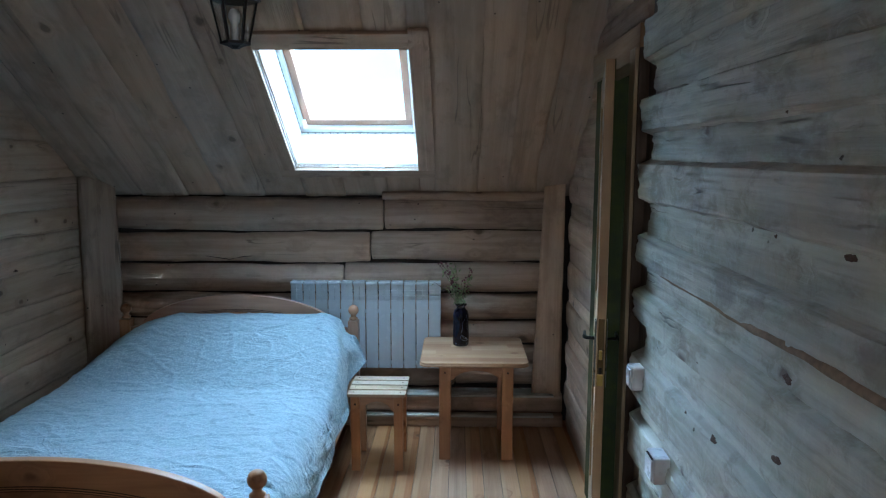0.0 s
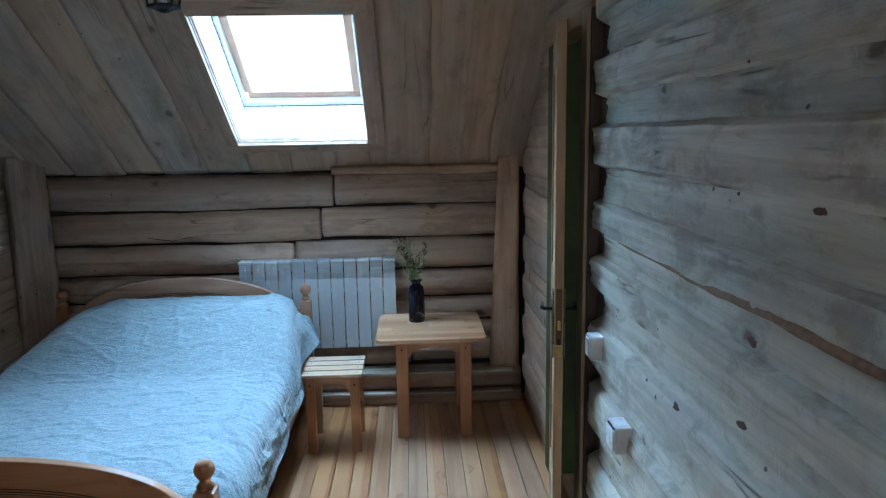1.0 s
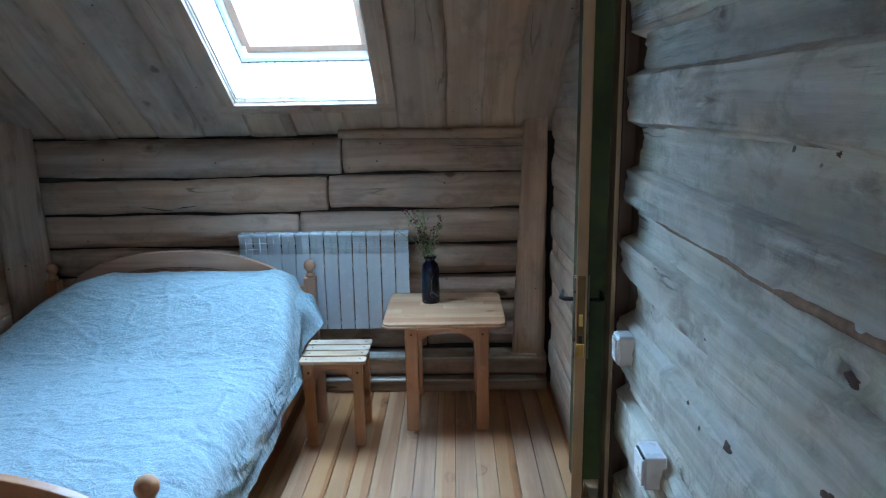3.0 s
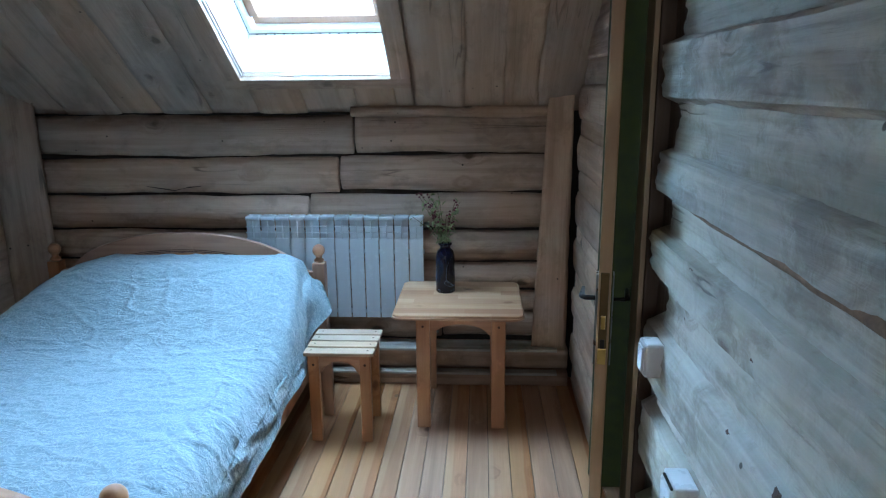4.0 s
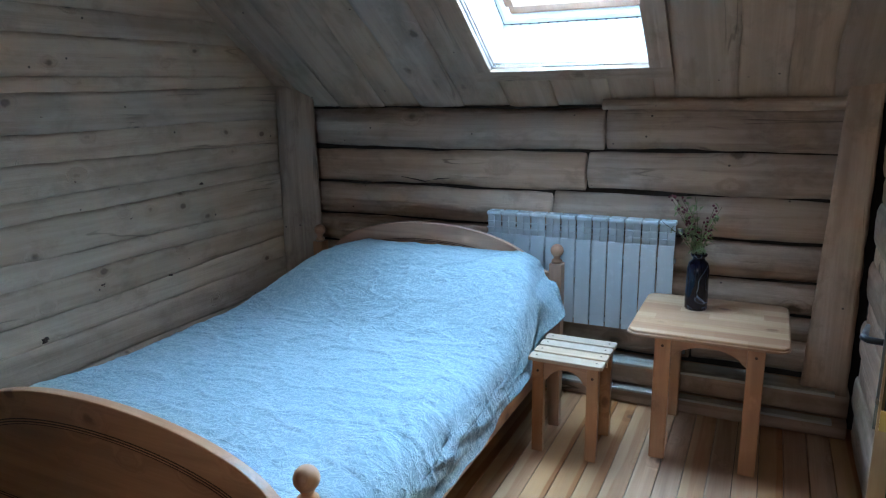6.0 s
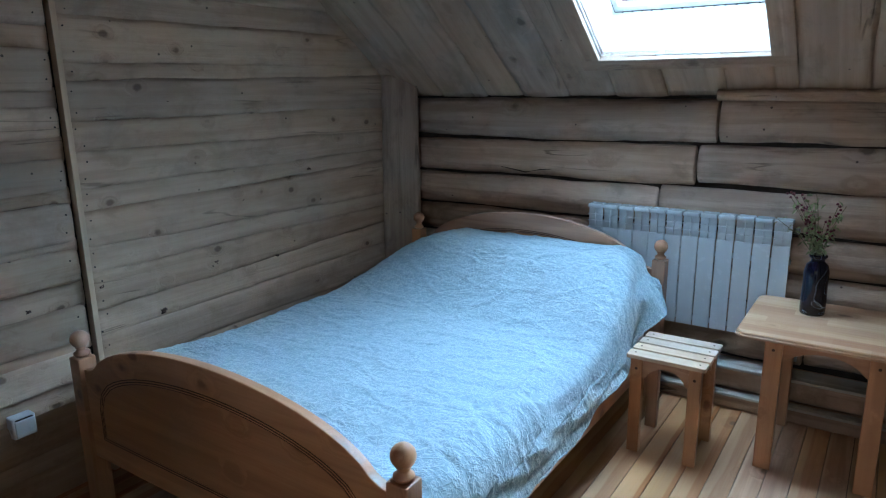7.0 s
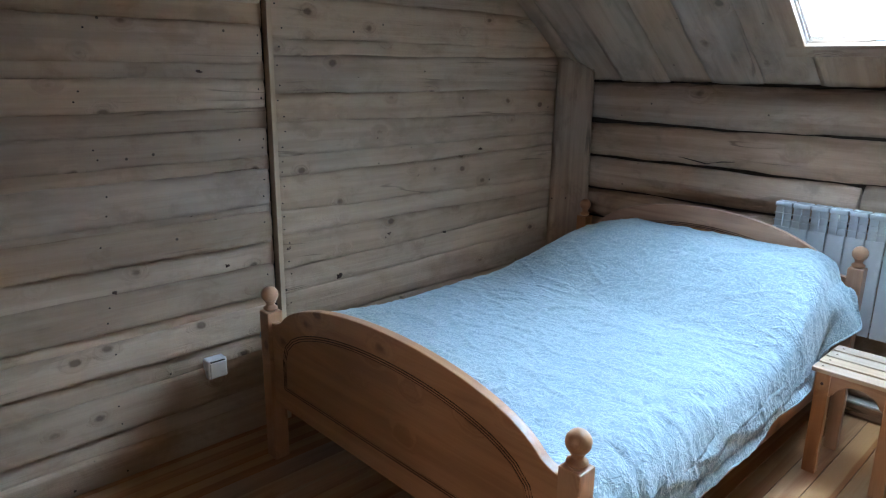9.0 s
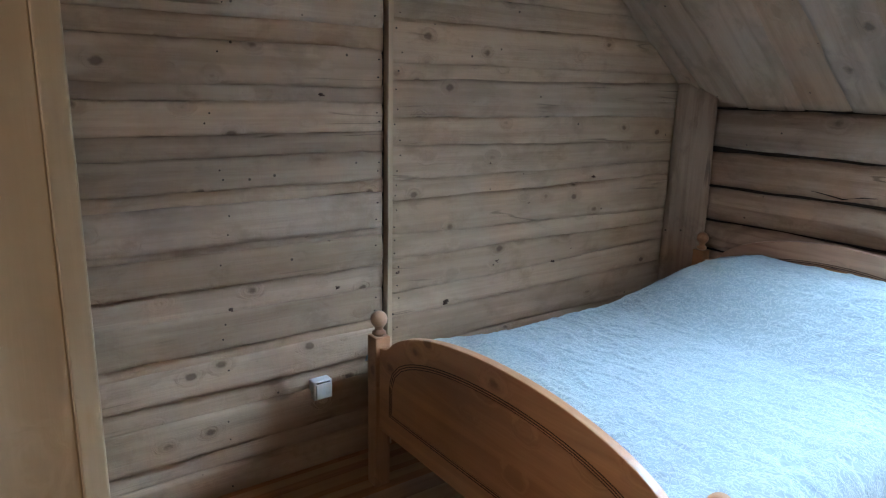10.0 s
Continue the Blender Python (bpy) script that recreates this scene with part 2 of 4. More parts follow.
HEWN = wood("hewn_grey_log", (0.56, 0.53, 0.455), (0.28, 0.245, 0.19), (0.10, 0.055, 0.04), rough=0.6, vary=0.12,
            knots=0.45, knot_scale=1.1, contrast=0.8, stain=0.5, stain_colour=(0.215, 0.165, 0.12), relief=1.0, tint=(0.95, 0.98, 1.0), cracks=0.7, rings=26, blotch=0.6, scallop=1.6)
ROOF_BOARD = wood("bleached_roof_board", (0.45, 0.325, 0.24), (0.32, 0.22, 0.155), (0.075, 0.05, 0.033), rough=0.7, vary=0.1,
                  knots=0.42, knot_scale=0.85, contrast=0.8, stain=0.55, stain_colour=(0.20, 0.15, 0.11), relief=0.8, islands=True, cracks=0.45, blotch=0.4)
FLOOR_WOOD = wood("varnished_floor_pine", (0.56, 0.305, 0.155), (0.27, 0.105, 0.038), (0.10, 0.035, 0.014), rough=0.42, vary=0.14,
                  knots=0.4, stain=0.2, stain_colour=(0.36, 0.17, 0.06), relief=0.12, coat=0.35, rings=13, tint=(0.66, 0.48, 0.38), sap=(0.56, 0.36, 0.205))
PINE = wood("varnished_pine", (0.52, 0.265, 0.14), (0.32, 0.145, 0.072), (0.12, 0.042, 0.02), rough=0.42, vary=0.1, contrast=1.2,
            knots=0.65, knot_scale=1.0, stain=0.15, stain_colour=(0.36, 0.16, 0.05), relief=0.1, coat=0.1, rings=14)
RAW_PINE = wood("raw_pine", (0.55, 0.44, 0.30), (0.43, 0.32, 0.20), (0.12, 0.05, 0.022), rough=0.5, vary=0.06,
                knots=0.5, knot_scale=0.9, stain=0.15, stain_colour=(0.42, 0.27, 0.13), relief=0.12, rings=14)
TABLE_WOOD = wood("glued_pine_top", (0.58, 0.39, 0.265), (0.44, 0.26, 0.145), (0.12, 0.05, 0.02), rough=0.46, vary=0.10,
                  knots=0.3, stain=0.15, stain_colour=(0.45, 0.2, 0.08), relief=0.08, coat=0.08, rings=15, staves=True)
SEAT_WOOD = wood("seat_slat_pine", (0.62, 0.45, 0.32), (0.48, 0.31, 0.20), (0.12, 0.05, 0.02), rough=0.4, knots=0.15, relief=0.08, coat=0.2, rings=15)
DOOR_PINE = wood("aged_door_pine", (0.42, 0.28, 0.17), (0.32, 0.195, 0.11), (0.10, 0.045, 0.02), rough=0.45, vary=0.06, knots=0.2, relief=0.1, rings=14)
# brown board wood, darkened to carry the shade between log ends and door frame
SHADED_REVEAL = wood("shaded_reveal_wood", (0.125, 0.085, 0.06), (0.08, 0.052, 0.036), (0.04, 0.02, 0.012), rough=0.6, knots=0.2, relief=0.2)
AGED_BRASS = plain("aged_brass", (0.16, 0.11, 0.05), 0.45, metal=0.9, vary=0.15)
SASH_WOOD = wood("sash_pine", (0.40, 0.22, 0.135), (0.32, 0.165, 0.095), (0.2, 0.1, 0.05), rough=0.4, knots=0.1, relief=0.05)
FRAME_WOOD = wood("skylight_pine", (0.55, 0.37, 0.22), (0.44, 0.28, 0.15), (0.2, 0.1, 0.05), rough=0.4, knots=0.1, relief=0.05)
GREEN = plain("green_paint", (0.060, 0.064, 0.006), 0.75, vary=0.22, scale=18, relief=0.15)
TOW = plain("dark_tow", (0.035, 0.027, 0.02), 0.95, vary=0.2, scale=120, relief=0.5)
PLASTIC = plain("white_plastic", (0.68, 0.68, 0.69), 0.3, vary=0.02, relief=0.0)
ENAMEL = plain("white_enamel", (0.60, 0.655, 0.70), 0.22, vary=0.01, relief=0.0)
LINING = plain("white_lining", (0.88, 0.87, 0.85), 0.4, vary=0.02, relief=0.02)
IRON = plain("black_iron", (0.018, 0.017, 0.016), 0.4, metal=0.6, vary=0.1, relief=0.1)
STEEL = plain("satin_steel", (0.2, 0.195, 0.19), 0.3, metal=1.0, vary=0.06)
BRASS = plain("brass", (0.55, 0.38, 0.12), 0.3, metal=1.0, vary=0.08)
DARK = plain("dark_recess", (0.02, 0.016, 0.012), 0.8)
GROOVE = plain("burnt_groove", (0.075, 0.03, 0.012), 0.6)
TWIG = plain("dry_twig", (0.12, 0.10, 0.05), 0.8, vary=0.15)
LEAF = plain("dull_leaf", (0.27, 0.30, 0.13), 0.6, vary=0.2)
BERRY = plain("dark_berry", (0.17, 0.03, 0.04), 0.5, vary=0.2)
BARK = plain("inner_bark", (0.29, 0.185, 0.115), 0.85, vary=0.2, scale=60, relief=0.6)
KNOT = plain("dark_knot", (0.15, 0.082, 0.058), 0.75, vary=0.25, scale=90, relief=0.6)
CLOTH = bedspread_cloth()
GLAZE = marbled_glaze()
PANE = glass("window_glass")
LAMP_GLASS = glass("lantern_glass", 0.05)
TICKING = plain("mattress_ticking", (0.6, 0.58, 0.54), 0.9, vary=0.06, scale=200)


# ---- mesh helpers ----
def mesh_of(bm, name, smooth=False):
    bmesh.ops.recalc_face_normals(bm, faces=bm.faces)
    if smooth:
        for f in bm.faces: f.smooth = True
    me = bpy.data.meshes.new(name)
    bm.to_mesh(me)
    bm.free()
    return me


def part(name, bm, material, parent=None, label="", at=None, smooth=False):
    """One mesh object, under its thing."""
    me = bm if isinstance(bm, bpy.types.Mesh) else mesh_of(bm, name, smooth)
    if not me.materials: me.materials.append(material)
    ob = new(name, me)
    ob.parent = parent
    if at is not None: ob.matrix_basis = at
    return tagged(ob, label)


def thing(name, label, category, at=None, group="", kind=""):
    ob = new(name)
    ob.empty_display_size = 0.1
    if at is not None: ob.matrix_basis = at
    return tagged(ob, label, category, group, kind)


def box(x0, x1, y0, y1, z0, z1, bevel=0.0, segments=2):
    bm = bmesh.new()
    bmesh.ops.create_cube(bm, size=1.0)
    for v in bm.verts:
        v.co = Vector((x0 if v.co.x < 0 else x1, y0 if v.co.y < 0 else y1, z0 if v.co.z < 0 else z1))
    if bevel: bmesh.ops.bevel(bm, geom=bm.edges[:], offset=bevel, segments=segments, profile=0.6, affect="EDGES")
    return bm


def merge(*meshes):
    bm = bmesh.new()
    for other in meshes:
        me = bpy.data.meshes.new("scrap")
        other.to_mesh(me)
        other.free()
        bm.from_mesh(me)
        bpy.data.meshes.remove(me)
    return bm


def lathe(profile, steps=20):
    """Turns (radius, z) rows round the z axis."""
    bm = bmesh.new()
    rings = []
    for r, z in profile:
        rings.append([bm.verts.new((max(r, 0.0004) * math.cos(2 * math.pi * i / steps), max(r, 0.0004) * math.sin(2 * math.pi * i / steps), z)) for i in range(steps)])
    for a, b in zip(rings, rings[1:]):
        for i in range(steps): bm.faces.new((a[i], a[(i + 1) % steps], b[(i + 1) % steps], b[i]))
    bm.faces.new(rings[0]), bm.faces.new(rings[-1])
    return bm


def slab(outline, y0, y1, bevel=0.0):
    """An outline in x and z, given depth along y."""
    bm = bmesh.new()
    face = bm.faces.new([bm.verts.new((x, y0, z)) for x, z in outline])
    made = bmesh.ops.extrude_face_region(bm, geom=[face])
    for v in made["geom"]:
        if isinstance(v, bmesh.types.BMVert): v.co.y = y1
    if bevel:
        bm.normal_update()
        rim = [e for e in bm.edges if abs(e.verts[0].co.y - e.verts[1].co.y) < 1e-6]
        bmesh.ops.bevel(bm, geom=rim, offset=bevel, segments=2, profile=0.6, affect="EDGES")
    return bm


def tube(points, radius, sides=6):
    """A thin round rod along points."""
    bm = bmesh.new()
    rings = []
    pts = [Vector(p) for p in points]
    for i, p in enumerate(pts):
        d = (pts[min(i + 1, len(pts) - 1)] - pts[max(i - 1, 0)]).normalized()
        a = d.orthogonal().normalized()
        b = d.cross(a)
        r = radius[i] if isinstance(radius, (list, tuple)) else radius
        rings.append([bm.verts.new(p + r * (math.cos(2 * math.pi * k / sides) * a + math.sin(2 * math.pi * k / sides) * b)) for k in range(sides)])
    for a, b in zip(rings, rings[1:]):
        shift = min(range(sides), key=lambda s: (a[0].co - b[s].co).length)
        for k in range(sides): bm.faces.new((a[k], a[(k + 1) % sides], b[(k + 1 + shift) % sides], b[(k + shift) % sides]))
    bm.faces.new(rings[0]), bm.faces.new(rings[-1])
    return bm


def log_mesh(length, low, high, base, bulge, power=2.4, wave=0.006, round_start=0.0, round_end=0.0, seed=0.0, rows=9, back=-0.03, hewn=1.0, facet=0.0):
    """A hewn log or slab: local x along the grain, y out of the wall, z up. low and high: (z at the start, z at the end)."""
    bm = bmesh.new()
    count = max(6, int(length / (0.05 if hewn <= 1 else 0.025)))
    loops = []
    stations = [i / count for i in range(count + 1)]
    for r, at_end in ((round_start, False), (round_end, True)):
        if r:
            more = [k * r / length for k in (0.12, 0.3, 0.6)]
            stations += [1 - m for m in more] if at_end else more
    for s in sorted(set(round(q, 5) for q in stations)):
        x = s * length
        lo = low[0] + (low[1] - low[0]) * s + wave * (noise.noise((x * 2.1, seed, 0.3)) + 0.5 * noise.noise((x * 7, seed, 2.3)))
        hi = high[0] + (high[1] - high[0]) * s + wave * (noise.noise((x * 2.1, seed + 5, 0.3)) + 0.5 * noise.noise((x * 7, seed + 5, 2.3)))
        k = 1.0
        for r, d in ((round_start, x), (round_end, length - x)):
            if r and d < r: k = min(k, math.sqrt(max(0.0, 1 - (1 - d / r) ** 2)))
        swell = 0.5 + 0.5 * k
        mid, half = (lo + hi) / 2, (hi - lo) / 2 * ((0.58 + 0.42 * k) if facet else (0.72 + 0.28 * k))
        ring = [bm.verts.new((x, back, mid - half))]
        for j in range(rows + 1):
            u = -1 + 2 * j / rows
            dent = hewn * (0.004 * noise.noise((x * 3, u * 1.3, seed + 9)) + 0.0025 * noise.noise((x * 11, u * 4, seed + 4)))
            if hewn > 1: dent += 0.008 * hewn * max(0.0, 0.35 - abs(noise.noise((x * 3.2, u * 2.2, seed + 1)))) + 0.002 * hewn * noise.noise((x * 26, u * 7, seed))
            shape = min(1.0, (1 - abs(u)) / facet) if facet else 1 - abs(u) ** power
            y = (base + bulge * shape) * (0.35 + 0.65 * k) + dent
            ring.append(bm.verts.new((x, y, mid + half * u)))
        ring.append(bm.verts.new((x, back, mid + half)))
        loops.append(ring)
    for a, b in zip(loops, loops[1:]):
        for j in range(len(a) - 1):
            bm.faces.new((a[j], b[j], b[j + 1], a[j + 1])).smooth = True
        if facet:
            for j in (1, 1 + round(facet * rows / 2), 1 + rows - round(facet * rows / 2), 1 + rows): bm.edges.get((a[j], b[j])).smooth = False
    bm.faces.new(loops[0]), bm.faces.new(loops[-1])
    return bm


# ---- structure ----
X_LEFT, X_RIGHT, Y_FAR, Y_BACK, Z_TOP = -2.03, 0.95, 4.72, -0.7, 2.72
TOP_Y = EAVE_Y - (Z_TOP - EAVE_Z) / SLOPE      # where the slope meets the level ceiling


def backing(name, *boxes):
    """The dark caulked core of a wall, behind its logs."""
    ob = new(name, mesh_of(merge(*[box(*b) for b in boxes]), name))
    ob.data.materials.append(TOW)
    return ob


wall_north = tagged(backing("wall_north", (-2.4, 1.3, 4.745, 4.95, -0.2, 1.75)), "end wall of stacked bleached logs below the roof slope", "wall", kind="structure")
wall_west = tagged(backing("wall_west", (-2.3, -2.055, -0.9, 4.745, -0.2, 3.0)), "wall of overlapping bleached timber slabs", "wall", kind="structure")
DOOR_Y0, DOOR_Y1, DOOR_TOP = 2.955, 3.66, 2.07
wall_east = tagged(backing("wall_east", (1.01, 1.12, -0.9, 2.70, -0.2, 3.0), (1.016, 1.12, 2.705, DOOR_Y0 - 0.065, -0.2, 3.0), (1.03, 1.12, DOOR_Y1 + 0.1, 4.745, -0.2, 3.0),
                           (1.02, 1.12, DOOR_Y0 - 0.1, DOOR_Y1 + 0.1, DOOR_TOP + 0.1, 3.0)), "wall of rounded bleached logs with a doorway", "wall", kind="structure")
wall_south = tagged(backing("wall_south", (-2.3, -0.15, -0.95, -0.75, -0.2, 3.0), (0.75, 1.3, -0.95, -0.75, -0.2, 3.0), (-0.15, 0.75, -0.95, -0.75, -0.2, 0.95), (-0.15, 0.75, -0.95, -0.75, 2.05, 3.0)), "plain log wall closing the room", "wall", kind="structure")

FAR = [  # low, high, face, bulge, break between two lengths
    (-0.01, 0.084, 0.152, 0.016, None), (0.084, 0.212, 0.122, 0.016, None), (0.218, 0.385, 0.0, 0.03, 0.3), (0.385, 0.505, 0.0, 0.03, None),
    (0.505, 0.667, 0.0, 0.035, None), (0.667, 0.845, 0.0, 0.035, None), (0.845, 1.04, 0.0, 0.035, -0.42),
    (1.04, 1.245, 0.0, 0.035, -0.247), (1.245, 1.472, 0.0, 0.035, -0.16)]
for i, (lo, hi, base, bulge, gap) in enumerate(FAR):
    spans = [(-2.03, 0.99)] if gap is None else [(-2.03, gap - 0.003), (gap + 0.003, 0.99)]
    for j, (a, b) in enumerate(spans):
        lift = 0.012 if j else 0.0
        bm = log_mesh(b - a, (lo + 0.006 + lift, lo + 0.006 + lift), (hi - 0.006 + lift, hi - 0.006 + lift), base, bulge * 1.45 if base < 0.05 else bulge, 2.3 if base < 0.05 else 7.0, 0.013 if base < 0.05 else 0.003, seed=3.1 * i + 40 * j,
                      round_end=0.012 if (j and gap) else 0.0, round_start=0.012 if (gap and not j) else 0.0)
        part("log", bm, LOG, wall_north, at=pose(b, Y_FAR + 0.025, 0, 0, 0, 180))

part("log", log_mesh(1.06, (1.455, 1.455), (1.508, 1.512), 0.095, 0.02, 3.0, 0.010, seed=77), LOG, wall_north, "thin log under the board ends", at=pose(0.90, Y_FAR + 0.025, 0, 0, 0, 180))
# strips paler than the logs: daylight on their flat tops put into the colour
for y0, y1, z0, z1 in ((4.556, 4.612, 0.072, 0.086), (4.575, 4.712, 0.200, 0.215)):
    part("ledge", box(-0.32, 0.93, y0, y1, z0, z1, 0.004), HEWN, wall_north, "flat top of the log, coloured pale as if lit")

# west wall: slabs that lie alternately proud and back, parted by a lath
LATH_Y = 2.655
NEAR_SEAMS = [0.0, 0.10, 0.20, 0.33, 0.44, 0.535, 0.603, 0.715, 0.837, 0.94, 0.992, 1.116, 1.189, 1.279, 1.384, 1.474, 1.554, 1.677, 1.78, 1.90, 2.0, 2.12, 2.22, 2.36, 2.5, 2.64, 2.76]
for i, (lo, hi) in enumerate(zip(NEAR_SEAMS, NEAR_SEAMS[1:])):
    proud = i % 2 == 0
    top, lap = LATH_Y - (0.020 + 0.006 * noise.noise((i * 2.7, 3, 1)) if proud else 0.012), 0.012 if proud else 0.0
    drift = 0.012 * noise.noise((i * 1.7, 0, 5))
    bm = log_mesh(top - Y_BACK, (lo - lap, lo - lap + drift), (hi + lap, hi + lap + drift), 0.026 if proud else 0.0, 0.008, 6.0, 0.008, seed=2.3 * i + 100,
                  round_start=0.02 if proud else 0.0)
    part("slab", bm, SLAB_WOOD, wall_west, at=pose(X_LEFT - 0.012, top, 0, 0, 0, -90))
FAR_SEAMS = [(0.0, 0.0), (0.14, 0.15), (0.29, 0.31), (0.42, 0.44), (0.56, 0.59), (0.688, 0.734), (0.83, 0.82), (0.946, 0.91), (1.077, 1.095), (1.18, 1.18), (1.304, 1.271),
             (1.429, 1.43), (1.568, 1.594), (1.651, 1.66), (1.802, 1.80), (1.93, 1.93), (2.06, 2.05), (2.2, 2.2), (2.35, 2.35), (2.5, 2.5), (2.65, 2.65), (2.8, 2.8)]
for i, ((lo, lo2), (hi, hi2)) in enumerate(zip(FAR_SEAMS, FAR_SEAMS[1:])):
    proud = i % 2 == 1
    end = 4.70
    lap = 0.008 if proud else -0.002
    bm = log_mesh(end - LATH_Y - 0.004, (lo2 - lap, lo - lap), (hi2 + lap, hi + lap), 0.010 if proud else 0.002, 0.010, 5.0, 0.010, seed=2.9 * i + 200)
    part("slab", bm, SLAB_WOOD, wall_west, at=pose(X_LEFT - 0.012, end, 0, 0, 0, -90))
nail_mesh = mesh_of(lathe([(0.0, -0.004), (0.0032, -0.004), (0.0032, 0.0012), (0.0, 0.0016)], 8), "nail")
nail_mesh.materials.append(IRON)
nail_luck = random.Random(8)
for i, (lo, hi) in enumerate(zip(NEAR_SEAMS, NEAR_SEAMS[1:])):
    proud = i % 2 == 0
    if lo > 1.95 or not proud: continue
    for y in (LATH_Y - 0.055, 1.98 + nail_luck.uniform(-0.05, 0.05)):
        for z in (lo + 0.028, hi - 0.028):
            part("nail", nail_mesh, IRON, wall_west, at=pose(X_LEFT + 0.0225, y + nail_luck.uniform(-0.012, 0.012), z, 0, 90, 0))
for i, ((lo, lo2), (hi, hi2)) in enumerate(zip(FAR_SEAMS, FAR_SEAMS[1:])):
    if lo > 1.95: continue
    for z in ((lo + 0.03, hi - 0.03) if hi - lo > 0.1 else ((lo + hi) / 2,)):
        part("nail", nail_mesh, IRON, wall_west, at=pose(X_LEFT + (0.0085 if i % 2 else 0.0005), LATH_Y + 0.05 + nail_luck.uniform(-0.015, 0.02), z, 0, 90, 0))
part("lath", box(0, 2.78, -0.011, 0.011, -0.019, 0.019, 0.002), FRAME_WOOD, wall_west, "thin planed lath", at=pose(-2.012, LATH_Y, 0, 0, -90, 0))

# east wall: rounded logs with staggered ends beside the doorway
EAST_SEAMS = [0.0, 0.10, 0.29, 0.37, 0.55, 0.641, 0.833, 0.881, 1.055, 1.156, 1.276, 1.35, 1.465, 1.565, 1.719, 1.798, 1.933, 2.03, 2.20, 2.28, 2.45, 2.52, 2.72]
for i, (lo, hi) in enumerate(zip(EAST_SEAMS, EAST_SEAMS[1:])):
    proud = i % 2 == 1
    if proud: lo, hi, base, bulge, end = lo - 0.006, hi + 0.006, 0.014, 0.054, 2.815
    else: lo, hi, base, bulge, end = lo - 0.03, hi + 0.03, 0.034, 0.006, 2.712
    end += 0.014 * noise.noise((i * 3.3, 1, 1))
    drift = 0.006 * noise.noise((i * 1.9, 7, 2))
    bm = log_mesh(end - 0.04, (lo + drift, lo), (hi + drift, hi), base, bulge, 4.6, 0.006, round_end=0.055 if proud else 0.0, seed=3.7 * i + 300, rows=20, hewn=1.7, facet=0.3 if proud else 0.1)
    part("log", bm, HEWN, wall_east, at=pose(1.005, 0.04, 0, 0, 0, 90))
# a ridge of brown inner bark left along one seam
bark_rows = [(0.947 - 0.009 * (2.52 - y) - 0.0015 * noise.noise((y * 7, 2, 0)), y, 1.356 + 0.014 * (2.52 - y) + 0.004 * noise.noise((y * 4, 0, 6)) + 0.002 * noise.noise((y * 15, 0, 6))) for y in [2.52 - 0.03 * k for k in range(56)]]
part("bark_strip", tube(bark_rows, [0.001 + 0.0095 * math.sin(math.pi * min(1.0, (k + 0.5) / 30) / 2) * (1 + 0.3 * noise.noise((k * 0.4, 3, 3))) for k in range(56)], 7), BARK, wall_east, "strip of brown inner bark", smooth=True)
part("reveal_board", box(0, 2.6, -0.098, 0.098, -0.012, 0.012, 0.002), SHADED_REVEAL, wall_east, "dark planed board behind the log ends, coloured for its shade", at=pose(1.002, 2.790, 0, 0, -90, 0))
EAST_FAR = [0.0, 0.16, 0.30, 0.42, 0.56, 0.68, 0.82, 0.92, 1.07, 1.20, 1.35, 1.46, 1.60, 1.73, 1.88, 2.0, 2.15, 2.3, 2.45, 2.6, 2.75]
for i, (lo, hi) in enumerate(zip(EAST_FAR, EAST_FAR[1:])):
    proud = i % 2 == 1
    lap = 0.01 if proud else 0.004
    end = 4.615 if proud else 4.575
    bm = log_mesh(end - DOOR_Y1 - 0.07, (lo - lap, lo - lap), (hi + lap, hi + lap), 0.034 if proud else 0.024, 0.010, 4.0, 0.008, round_end=0.025, seed=1.7 * i + 500)
    part("log", bm, LOG, wall_east, at=pose(1.04, DOOR_Y1 + 0.07, 0, 0, 0, 90))
for k in range(5):
    lo = DOOR_TOP + 0.12 + 0.13 * k
    bm = log_mesh(DOOR_Y1 - DOOR_Y0 + 0.2, (lo, lo), (lo + 0.132, lo + 0.132), 0.03, 0.025, 2.6, 0.008, seed=600 + k)
    part("log", bm, LOG, wall_east, at=pose(1.02, DOOR_Y0 - 0.1, 0, 0, 0, 90))




def knot_mesh(seed, rise):
    """A broken, uneven knot: local z stands out of the wood."""
    bm = lathe([(0.0, -0.3), (1.0, -0.3), (0.95, 0.15), (0.7, 0.75), (0.35, 0.9), (0.0, 0.7)], 12)
    for v in bm.verts:
        k = 0.8 + 0.95 * noise.noise((v.co.x * 1.7, v.co.y * 1.7, seed))
        v.co = Vector((v.co.x * k, v.co.y * k, v.co.z * rise * (1 + 0.5 * noise.noise((v.co.x * 2, v.co.y * 2, seed + 3)))))
    return mesh_of(bm, "knot", True)


def east_face(z):
    for i, (lo, hi) in enumerate(zip(EAST_SEAMS, EAST_SEAMS[1:])):
        if lo <= z < hi: return 0.938 if i % 2 else 0.967
    return 0.95


